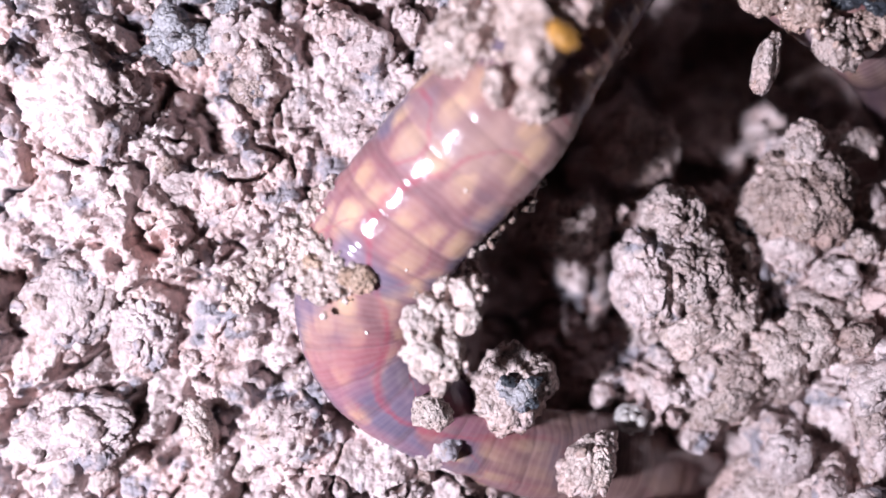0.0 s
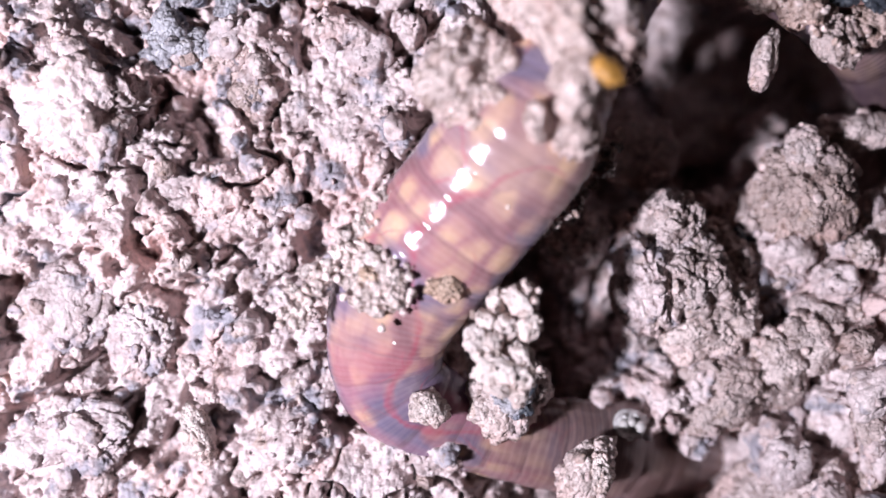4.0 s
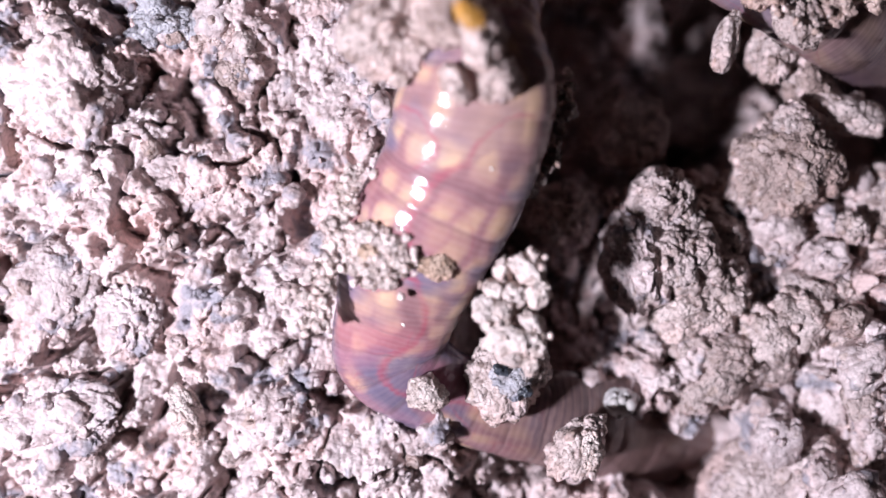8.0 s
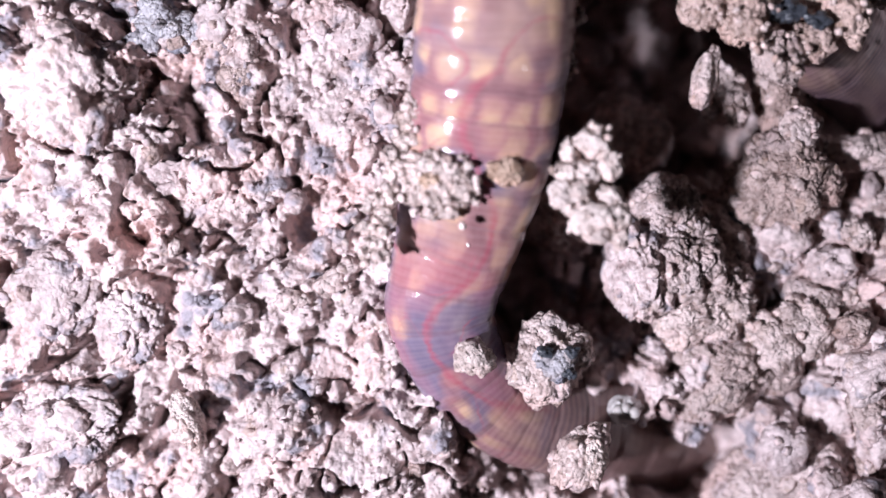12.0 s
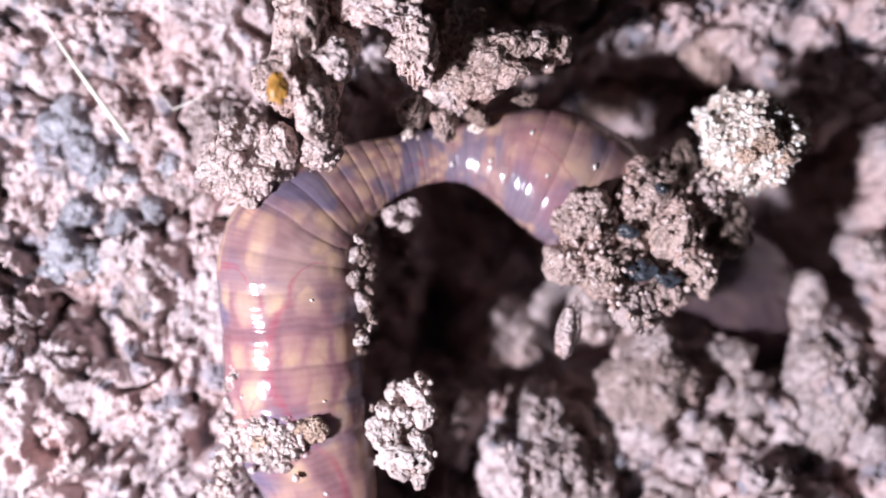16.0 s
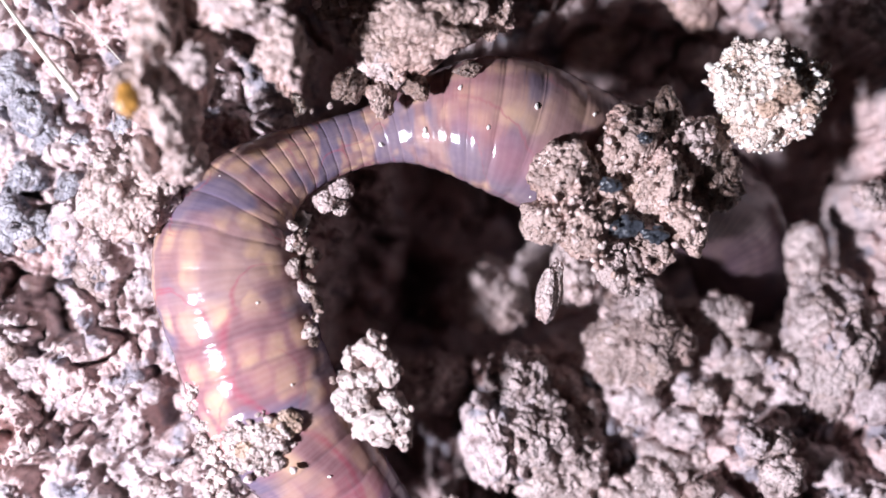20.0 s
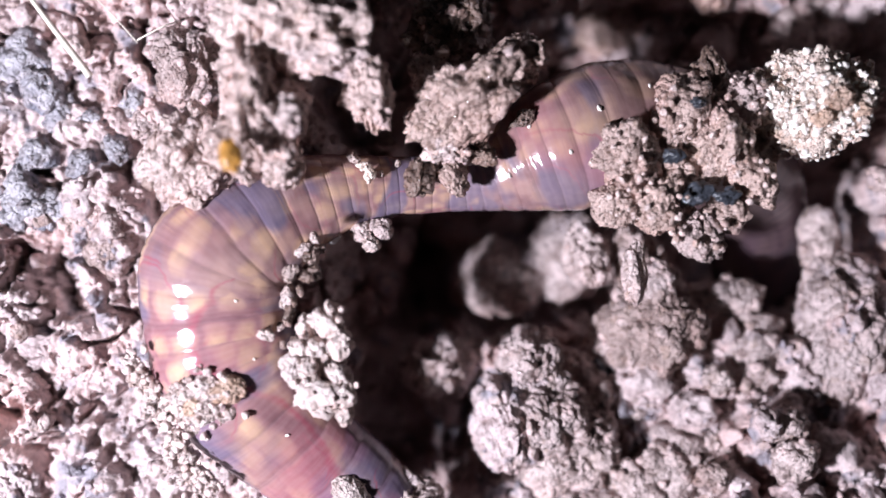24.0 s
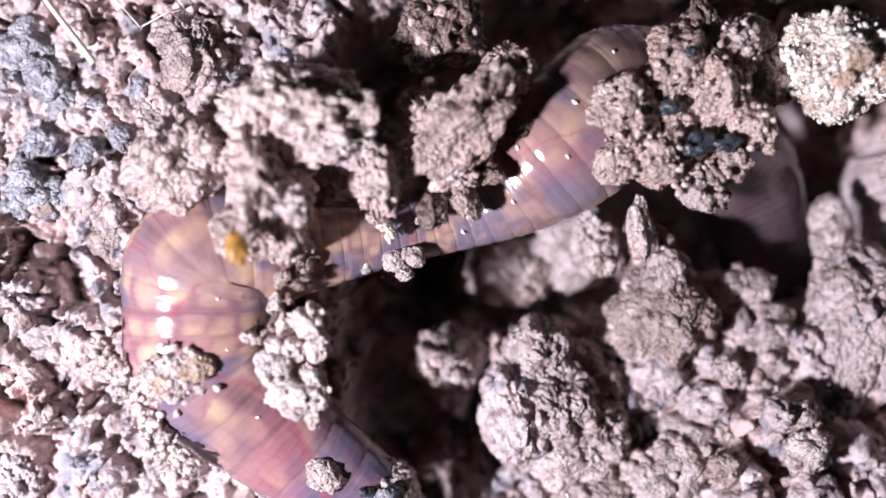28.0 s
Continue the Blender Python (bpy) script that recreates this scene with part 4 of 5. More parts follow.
def cast_cluster():
    top = thing("cast_cluster", "cluster of pale rounded worm-cast pellets beside the worm", "worm cast")
    pellets = ((0.46, 1.74, 0.5, 1.5, 1.2, -38), (-0.53, 1.59, 0.1, 0.8, 1.1, -7), (0.8, 0.84, 0.4, 1.1, 1.3, -16), (-0, 0.63, 0.4, 1.3, 0.9, -25), (-0.97, 0.74, 0.2, 0.9, 1, -34),
               (-1.26, -0.01, 0.3, 1, 1.2, -3), (-0.6, 0.09, 0.5, 0.8, 0.8, -12), (-0.91, -0.54, 0.4, 1.4, 0.9, -21), (0.57, -0.5, 0.3, 1.1, 0.8, -30), (-0.28, -1.17, 0.5, 2, 1.2, 1),
               (0.64, -1.26, 0.3, 1.2, 1.2, -8), (-0.29, -1.85, 0.2, 1.2, 0.7, -17), (0.62, -2.15, 0.1, 0.8, 1, -26), (0.63, 2.27, 0.2, 0.7, 0.5, -35), (0.1, -0.03, -0.3, 1.4, 1, -4))
    for k, (x, y, z, a, b, t) in enumerate(pellets):
        v, f = clod_shape(90 + k, (a * 1.22, b * 1.22, 1.2), 5, 0.75, 0.5)
        part("pellet", mesh_from("pellet", v, f, CAST), top, "", (x, y, z), (0, 0, t))
    rng = np.random.default_rng(44)
    for k in range(34):
        x, y, z, a, b, t = pellets[k % 15]
        c = part("grain", crumb_mesh(k % 8, (SAND, CAST)[k % 2]), top, "", (x + rng.normal() * 0.32, y + rng.normal() * 0.32, z + 0.48))
        c.matrix_basis = c.matrix_basis @ pose(0, 0, 0, *rng.uniform(0, 360, 3)) @ Matrix.Scale(rng.uniform(0.18, 0.36), 4)
    return top


def crook_crumbs():
    top = thing("crook_crumb_cluster", "dark and pale crumbs stuck in the worm's crook", "soil crumbs")
    for k, (x, y, a, mat) in enumerate(((-1.1, -0.4, 1.0, QUARTZ), (0.2, 0.0, 1.2, CLOD), (1.0, 0.3, 1.1, CLOD), (0.7, -0.5, 0.9, SAND))):
        v, f = clod_shape(110 + k, (a, a * 0.9, 0.9), 4, 1.0)
        part("crumb", mesh_from("crumb", v, f, mat), top, "", (x, y, 0.1 * k))
    return top


def edge_crumbs():
    top = thing("edge_crumb_strip", "strip of wet dark crumbs along the worm's underside", "soil crumbs")
    rng = np.random.default_rng(6)
    for k in range(22):
        a = 0.3 + 0.9 * rng.random() ** 2
        v, f = clod_shape(120 + k, (a * 0.8, a * rng.uniform(0.8, 1.5), a), 4, 1.1, 0.5)
        part("crumb", mesh_from("crumb", v, f, (SAND, WET_OR_SHADED, WET_OR_SHADED, MOIST)[k % 4]), top, "", (rng.uniform(-0.5, 0.3), 2.5 - k * 0.24 + rng.uniform(-0.3, 0.3), rng.uniform(-0.8, 0.2)), (0, 0, rng.uniform(0, 360)))
    return top


def slate_clod():
    top = thing("slate_clod", "grey clod with a blue slate patch resting on the worm's coil", "soil clod")
    v, f = clod_shape(131, (4.3, 4.6, 3.4), 5, 0.9, 0.3)
    part("body", mesh_from("body", v, f, CLOD), top)
    v, f = clod_shape(132, (2.1, 1.8, 1.1), 4, 1.4)
    part("slate_patch", mesh_from("slate_patch", v, f, SLATY), top, "blue-grey slate patch", (0.3, 0.0, 1.05))
    for k, (x, y) in enumerate(((-0.2, 0.5), (0.8, -0.4), (0.9, 0.5))):
        v, f = clod_shape(136 + k, (0.8, 0.6, 0.6), 4, 1.2, 0.8)
        part("dark_grain", mesh_from("dark_grain", v, f, SLATE), top, "dark mineral grain", (x, y, 1.35))
    return top


def coil_crumb():
    v, f = clod_shape(141, (1.9, 1.9, 1.5), 4, 1.0)
    ob = new("gritty_crumb", mesh_from("gritty_crumb", v, f, SAND))
    return tagged(ob, "gritty pale crumb resting on the worm's coil", "soil crumb")


def white_pebble():
    rng = np.random.default_rng(15)
    top = thing("white_pebble", "bright whitish gritty pebble with ochre patches", "pebble")
    v, f = clod_shape(151, (5.7, 5.0, 4.6), 6, 0.6, 0.9)
    part("body", mesh_from("body", v, f, CHALK), top)
    u, fb = ball(2)
    vs, fs, n = [], [], 0
    for k in rng.choice(len(v), 1300, replace=False):
        sh = u * rng.uniform(0.04, 0.15) * rng.uniform(0.6, 1.4, 3) * (1 + 0.3 * np.sin(u @ rng.normal(size=(3, 1)) * 3))
        vs.append(sh + v[k] / MM * 0.99)
        fs.append(fb + n)
        n += len(u)
    for k, (x, y, a) in enumerate(((0.2, -0.2, 1.5), (-0.7, -0.8, 1.2), (1.0, -0.9, 1.0))):
        w, g = clod_shape(155 + k, (a, a * 0.7, 0.9), 4, 1.3)
        part("ochre_patch", mesh_from("ochre_patch", w, g, OCHRE), top, "ochre-orange stained patch", (x, y, 1.98 - 0.12 * k))
    part("crust", mesh_from("crust", np.concatenate(vs) * MM, np.concatenate(fs), PALE), top, "pale crystals crusting the pebble")
    return top


def skin_crumbs():
    """Specks of soil on the worm's back: thing, distance along the body in mm, angle from the top, size."""
    rng = np.random.default_rng(19)
    made = []
    for k, s in enumerate((17.0, 20.6, 24.5, 29.5, 36.2, 37.6, 38.4, 39.7, 40.8, 41.9, 43.0, 44.1)):
        ob = new("skin_speck", crumb_mesh(k % 8, PALE))
        ob.scale = (1, 1, 1)
        tagged(ob, "tiny pale soil speck stuck on the worm", "soil speck", "specks on the worm")
        made.append((ob, s, rng.uniform(-62, 62), rng.uniform(0.13, 0.19) if s < 32 else rng.uniform(0.18, 0.36)))
    return made


SPECKS = skin_crumbs()
AMBER_CLOD, PALE_CLOD, ARCH_CLOD, DARK_CLOD, CRYSTAL = amber_clod(), pale_clod(), arch_clod(), dark_clod(), white_crystal()
SHOULDER, CRUST, PEBBLE, CASTS = shoulder_clump(), sandy_crust(), ochre_pebble(), cast_cluster()
CROOK, EDGE, SLATE_CLOD, COIL, WHITE = crook_crumbs(), edge_crumbs(), slate_clod(), coil_crumb(), white_pebble()

# ---- clods that the worm shoves along ----
ROUND = clod((0, 0, 0), (5.4, 5.4, 5.2), 203, "round coarse clod rolled by the worm's leg", level=5, rough=0.9)
CORNER = clod((0, 0, 0), (4.8, 5.0, 4.0), 240, "crumbly pinkish clod against the worm's bend", PINKISH, level=5, turn=30, rough=0.8, chunky=0.6)
WEDGE = clod((0, 0, 0), (2.4, 3.8, 3.0), 271, "pale crumbly clod shoved up beside the worm", level=5)
WEDGE_EAST = clod((0, 0, 0), (2.8, 4.4, 3.2), 272, "upright crumbly clod shoved up beside the worm", level=5)
DEEP = clod((0, 0, 0), (5.4, 5.2, 4), 228, "pale clod heaved up under the worm's arch")
HEM = clod((0, 0, 0), (4.2, 2.0, 2.2), 273, "row of crumbs along the worm's leg", turn=-15)

# ---- resting clods of the east bank and the hollow ----
clod((10.07, 2.09, -1.6), (3.6, 3.6, 4.4), 201, "crumbly grey-pink clod on the hollow's east bank", level=5)
clod((10.54, -0.23, -1.4), (5.0, 5.0, 4.6), 261, "crumbly pinkish clod on the hollow's east bank", turn=22, level=5)
clod((8.81, -0.87, -1.3), (3.6, 5.6, 4.6), 264, "pale smooth slab on the hollow's east lip", SOIL, turn=15, level=5, rough=0.8)
clod((12.25, -1, -1.6), (3.2, 4.0, 3.4), 262, "crumbly pinkish clod on the hollow's east bank", turn=40, level=5)
clod((11.52, -2.56, -1.8), (5.0, 4.4, 4.2), 263, "crumbly pinkish clod on the hollow's east bank", level=5)
clod((12.56, -5.25, -3), (6.4, 5.2, 5), 202, "broad crumbly clod at the hollow's south-east rim", turn=10, level=5)
clod((18.24, -3.12, -2.6), (3.6, 6.0, 4), 204, "crumbly clod with an ochre patch", turn=-10, level=5)
clod((15.36, -5.48, -2.6), (2.3, 2.1, 2), 205, "small round ochre-brown crumb on a clod")
clod((14.2, 0.29, -3.2), (2.4, 3.0, 2.4), 206, "small dark crumbly clod between larger clods")
clod((13.26, 1.34, -2.6), (1.0, 1.8, 1.0), 207, "little slate-grey crumb between brown clods", SLATE, "dark_crumb", 20, 4, 0.7)
clod((17.62, 0.56, -4), (3.4, 3.2, 3), 208, "crumbly pinkish clod in the rubble")
clod((20.48, 1.08, -3), (3.0, 5.0, 3.5), 209, "upright crumbly clod in the rubble")
clod((8.64, -1.87, -9), (2.6, 2.4, 2.4), 210, "pale crumb deep in the hollow")
clod((9.77, -4.21, -7), (2.2, 4.8, 3), 211, "smooth pale crumb on the hollow's wall", turn=25, rough=0.5)
clod((5.85, -8.64, 0.5), (2.6, 3.8, 2.6), 212, "upright crumbly lump beside the worm's tail", turn=-30)
clod((6.38, -8.77, 1.2), (1.3, 2.0, 1.3), 213, "small grey crumb leaning on a lump", SAND, "sandy_crumb")
QUARTZ_GRAIN = clod((8.05, -6.95, -1.4), (1.6, 1.4, 1.2), 214, "glassy wet quartz grain on the tail", QUARTZ, "quartz_grain", 0, 4, 0.4)
for spot, wide in (((-0.35, 0.05, 0.55), 0.5), ((0.0, 0.15, 0.6), 0.42), ((0.38, -0.05, 0.55), 0.55)):
    bv, bf = ball(3)
    part("bead", mesh_from("bead", bv * wide * 0.5 * MM, bf, BEAD), QUARTZ_GRAIN, "clear wet bead", spot)
clod((17.0, -11.0, -3.8), (11, 7, 4.4), 215, "broad smooth grey-brown slab of soil", turn=20, level=5, rough=0.28)
clod((14.46, 9.03, -15.5), (6, 5, 4), 216, "shaded clod down in the hollow")
clod((24.93, 2.87, -3), (5.0, 8.0, 5.5), 220, "big pinkish clod at the east edge", level=5, rough=0.7)
clod((26.2, -2.97, -4), (4.0, 5.0, 4.5), 221, "crumbly pinkish clod at the east edge", level=5)
clod((20.87, 1.91, -3), (3.4, 3.4, 3), 222, "knobbly clod in the east rubble", turn=20)
clod((20.89, -1.24, -3.4), (2.4, 4.4, 3), 223, "upright block-like clod in the rubble", chunky=0.5)
clod((17.92, -1.85, -3.5), (3.2, 3.8, 3), 224, "flat-topped clod in the rubble", chunky=0.4)
clod((14.5, -1.01, -4), (2.8, 3.0, 2.6), 225, "crumbly clod in the rubble")
clod((16.06, -3.79, -4), (3.2, 2.6, 2.6), 226, "crumbly clod in the rubble")
clod((9.08, 5.9, -6.3), (4.6, 4.4, 4.2), 227, "pale clod deep under the arch", level=5)
clod((5.69, 1.67, -4.8), (4.2, 3.6, 5.4), 229, "brown and pale clod on the hollow's wall", level=5, rough=0.7)
clod((12.93, 2.99, -6), (3.0, 2.4, 2.4), 230, "ochre-pink clod in the hollow")
clod((24.28, 6.92, -4), (2.2, 4.4, 3), 231, "small tall clod beside the worm's burrow")
clod((20.51, 3.26, -3), (3.4, 1.6, 1.6), 232, "crumbs at the mouth of the worm's burrow")
clod((24.73, 17.47, -6), (5.0, 4.5, 4), 233, "grey smooth clod on the far bank", level=5, rough=0.6)
clod((21.88, 21.22, -4), (2.2, 1.8, 1.6), 234, "dark blue-grey mineral lump", SLATE, "dark_mineral", 0, 4, 0.6)
clod((19.39, 20.64, -4.5), (3.2, 4.2, 3), 235, "damp crumbly clod on the far bank", MOIST)
clod((20.4, 17.4, -8), (2.6, 2.6, 2.6), 236, "shaded clod on the far bank")
clod((15.0, 18.6, -9.5), (4.0, 3.0, 3), 237, "shaded brown clod on the far bank", MOIST)
clod((-5.08, 15.7, 0.8), (3.4, 4.2, 3), 241, "brown crumbly clod on the west bank", level=5)
clod((-10.14, 9.92, 0.2), (3.0, 2.6, 2.4), 242, "knobbly clod on the west bank")
clod((-9, 7.88, 0), (2.6, 3.0, 2.2), 243, "knobbly clod on the west bank")
clod((-6.98, 13.32, 0.4), (1.6, 2.0, 1.6), 244, "small crumb on the west bank")
clod((-12.53, 16.3, 0), (3.4, 3.4, 2.4), 245, "dark grey crumbly clod on the west bank", SLATY)
clod((-10.84, 13.98, 0), (2.4, 2.2, 1.8), 246, "blue-grey crumbly clod on the west bank", SLATY)
clod((-16.11, 7.17, 0.8), (6.4, 6.0, 6.0), 250, "large brightly lit crumbly clod on the west bank", SOIL, turn=-20, level=5)
clod((-18.39, 9.42, 0.6), (5.0, 4.6, 3.4), 251, "large bright crumbly clod", SOIL, level=5)
clod((-12.51, 9.7, 0.4), (3.6, 2.4, 2.4), 252, "blue-grey flaky clod on the west bank", SLATY, turn=20)
clod((-10.02, 9.83, 0.4), (2.8, 2.8, 2.4), 253, "knobbly pinkish clod on the west bank", SOIL)
clod((-8.8, 8.35, 0.3), (1.8, 1.8, 1.6), 254, "pale knob of soil", SOIL)
clod((-11.35, 2.77, 0), (4.4, 3.6, 2.2), 255, "low crumbly clod on the west bank", SOIL, level=5)
clod((-11.27, -7.17, 0.4), (1.6, 3.2, 1.8), 256, "pale crumb catching the light", SAND, "sandy_crumb", 25)
clod((-17.35, -1.97, 0), (4.4, 5.6, 2.0), 257, "smooth grey-pink slab of soil", SOIL, turn=-20, level=5, rough=0.6)
clod((-13.85, -3.22, 0), (3.2, 4.0, 2.2), 258, "crumbly pinkish clod beside a crack", SOIL, level=5)
clod((-17.04, -7.45, 0.2), (6.0, 4.0, 2.6), 259, "broad bright crumbly clod", SOIL, level=5)
clod((-3.84, 9.49, 0.2), (2.4, 2.4, 1.8), 260, "grey crumb on the west bank", SOIL)

for sx, sy, sa, seed in ((-11.6, 15.0, 2.4, 281), (-9.4, 13.6, 1.9, 282), (-11.9, 12.2, 2.2, 283), (-9.9, 11.7, 1.7, 284), (-12.6, 10.6, 2.4, 285), (-8.4, 12.3, 1.6, 286), (-10.9, 9.6, 1.8, 287), (-7.6, 14.4, 1.7, 288)):
    clod((sx, sy, 0.45), (sa, sa * 0.85, sa * 0.8), seed, "blue-grey flaky clod on the west bank", SLATY, turn=seed * 37 % 360)

# ---- rubble of the east bank ----
def rubble():
    rng = np.random.default_rng(91)
    for k in range(120):
        x, y = rng.uniform(8.5, 27), rng.uniform(-11, 18)
        if hollow(np.array([x]), np.array([y]))[0] < -4.5 or ground_z(x, y) < -5.5 or (y > 14 and x < 22):
            continue
        a = rng.uniform(1.5, 3.4)
        size = (a * rng.uniform(0.8, 1.25), a * rng.uniform(0.8, 1.25), a * 0.9)
        clod((x, y, ground_z(x, y) + a * 0.08 + 0.45), size, 400 + k, "crumbly pinkish-brown clod in the east rubble", (CLOD, SOIL)[k % 2], turn=rng.uniform(0, 360), rough=1.1)


rubble()


# ---- scattered crumbs ----
def scatter():
    rng = np.random.default_rng(23)
    pool = []
    for k in range(10):
        v, f = clod_shape(300 + k, (1.0, 0.9, 0.8), 3, 1.0)
        pool.append(mesh_from("soil_crumb", v, f, SOIL if k % 2 else CLOD))
    for k in range(190):
        x, y = rng.uniform(-20, 26), rng.uniform(-12, 21)
        r = rng.uniform(0.5, 1.5)
        ob = new("soil_crumb", pool[k % 10])
        ob.matrix_basis = pose(x * MM, y * MM, (ground_z(x, y) + r * 0.12) * MM, *rng.uniform(0, 360, 3)) @ Matrix.Scale(r, 4)
        tagged(ob, "small rounded crumb of pinkish soil", "soil crumb", "loose soil crumbs")
    u, f = ball(1)
    vs, fs, n = [], [], 0
    for _ in range(3200):
        x, y = rng.uniform(-21, 27), rng.uniform(-13, 22)
        r = 0.06 + 0.18 * rng.random() ** 2
        sh = u * (1 + 0.5 * np.sin(u @ rng.normal(size=(3, 3)) * 3).sum(axis=1, keepdims=True) / 3) * r * rng.uniform(0.6, 1.4, 3)
        vs.append(sh + np.array([x, y, ground_z(x, y) + r * 0.3]))
        fs.append(f + n)
        n += len(u)
    tagged(new("soil_grit", mesh_from("soil_grit", np.concatenate(vs) * MM, np.concatenate(fs), SOIL)), "fine pinkish soil grit over the ground", "soil grit", kind="stuff")


scatter()


def fibre(name, pts, r0, r1, label, material=STRAW):
    """A thin tapering fibre through points in mm."""
    p = spline(np.linspace(0, len(pts) - 1, 16), np.arange(len(pts)), np.array(pts, float))
    vs, fs = [], []
    for i, c in enumerate(p):
        t = Vector(p[min(i + 1, 15)] - p[max(i - 1, 0)]).normalized()
        a = t.cross(Vector((0, 0, 1))).normalized()
        b = a.cross(t)
        r = r0 + (r1 - r0) * i / 15
        for k in range(8):
            w = 2 * math.pi * k / 8
            vs.append((Vector(c) + (a * math.cos(w) + b * math.sin(w)) * r) * MM)
        if i:
            fs += [((i - 1) * 8 + k, (i - 1) * 8 + (k + 1) % 8, i * 8 + (k + 1) % 8, i * 8 + k) for k in range(8)]
    fs += [tuple(range(7, -1, -1)), tuple(range(120, 128))]
    tagged(new(name, mesh_from(name, [tuple(v) for v in vs], fs, material)), label, "plant fibre")


fibre("straw", ((-12.96, 21.06, 2.4), (-11.27, 18.48, 2.2), (-9.17, 15.4, 1.6)), 0.04, 0.17, "thin pale dry straw lying on the soil")
fibre("hair_root", ((-9.3, 19.29, 1.8), (-8, 17.95, 1.9), (-7.05, 16.8, 1.6)), 0.02, 0.03, "hair-thin pale root on the soil")
fibre("hair_root", ((-7.05, 16.93, 1.6), (-5.91, 17.38, 2), (-5.36, 17.69, 1.5)), 0.04, 0.03, "hair-thin pale root on the soil")


# ---- what moves ----
def motions():
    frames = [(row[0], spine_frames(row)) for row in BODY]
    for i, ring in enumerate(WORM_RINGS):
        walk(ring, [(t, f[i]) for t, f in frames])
    for ob, s, angle, size in SPECKS:
        i = int((s - RING_S[0]) / RING)
        r = 0.5 * ring_width(s)
        a = radians(angle)
        spot = pose(0, math.sin(a) * (r + 0.02) * MM, math.cos(a) * (r * 0.66 + 0.02) * MM, 40 * size, 70 * size, 300 * size)
        walk(ob, [(t, f[i] @ spot) for t, f in frames])
        ob.scale = (size, size * 0.65, size * 0.5)
    follow(AMBER_CLOD, (
        (0, (3.69, 8.38, 9.3), 38), (2.5, (5.16, 9.62, 9.3), 38), (4.5, (5.39, 6.77, 9.3), 38), (5, (5.47, 6.71, 9.3), 38), (6.5, (1.98, 6.87, 9.3), 36), (8, (0.95, 8.29, 9.3), 36),
        (9.5, (3.06, 10.07, 9.3), 36), (11, (1.45, 13.36, 9.3), 34), (13.5, (0.37, 13.4, 8.58), 30), (14, (0.3, 15.44, 8.6), 14), (15, (-0.6, 16.92, 8.58), 2), (16, (-1.1, 16.73, 8.55), -6),
        (17, (-1.87, 14.75, 8.53), -8), (18, (-3.99, 14.04, 8.51), -8), (18.5, (-5.88, 13.82, 8.49), -8), (19, (-4.77, 13.87, 8.48), -8), (20, (-4.91, 14.25, 8.46), -6), (21, (-3.19, 14.9, 8.44), 2),
        (22, (0.23, 14.21, 8.41), 10), (22.5, (0.18, 13.56, 8.4), 8), (24.5, (-2.36, 10.71, 6.6), 0), (25, (-2.38, 10.44, 6.54), 0), (26.5, (-0.32, 7.95, 6.37), 0), (28, (-2.21, 7.18, 6.2), 0)))
    follow(PALE_CLOD, (
        (0, (2.91, 7.84, 8.9), -15), (2.5, (4.36, 9.08, 8.9), -15), (4.5, (4.6, 6.22, 8.9), -15), (5, (4.68, 6.16, 8.9), -15), (6.5, (1.84, 6.33, 8.9), 10), (8, (1.46, 7.74, 8.9), 10),
        (9.5, (3.63, 9.53, 8.9), 10), (11, (2.06, 12.79, 8.9), 10), (13.5, (0.77, 11.6, 8.18), 10), (14, (1.52, 14.72, 8.2), 14), (15, (0.6, 16.19, 8.18), 2), (16, (0.08, 16.02, 8.15), -6),
        (17, (-0.7, 14.06, 8.13), -8), (18, (-2.83, 13.34, 8.11), -8), (18.5, (-4.71, 13.11, 8.09), -8), (19, (-3.61, 13.17, 8.08), -8), (20, (-3.77, 13.56, 8.06), -6), (21, (-2.03, 14.2, 8.04), 2),
        (22, (1.4, 13.51, 8.01), 10), (22.5, (1.35, 12.85, 8), 8), (24.5, (-1.23, 12.3, 6.2), 0), (25, (-1.26, 12.04, 6.14), 0), (26.5, (0.81, 9.55, 5.97), 0), (28, (-1.08, 8.77, 5.8), 0)))
    follow(CRYSTAL, (
        (0, (9.49, 21.65, 2), 0), (11.5, (6.5, 22.58, 2), 0), (13.5, (5.4, 17.2, 3), 0), (14, (5.4, 15.02, 3), -8), (14.5, (4.55, 15.34, 3), -8), (15, (4.14, 15.55, 3), -8),
        (16, (3.87, 15.57, 3), -8), (17, (2.64, 14.79, 3), 0), (18, (1.49, 14.44, 3), 0), (18.5, (-0.17, 14.26, 3), 0), (19, (0.89, 15, 3), 0), (20, (0.67, 14.52, 3), 0),
        (21, (2.29, 14.23, 3), 0), (22, (4.51, 13.07, 3), -9), (22.5, (4.48, 13.29, 3), -9), (24.5, (2.73, 9.84, 3), 20), (25, (2.88, 9.54, 3), 20), (26.5, (3.01, 9.07, 3), 20),
        (28, (3.46, 7.61, 3), 20)))
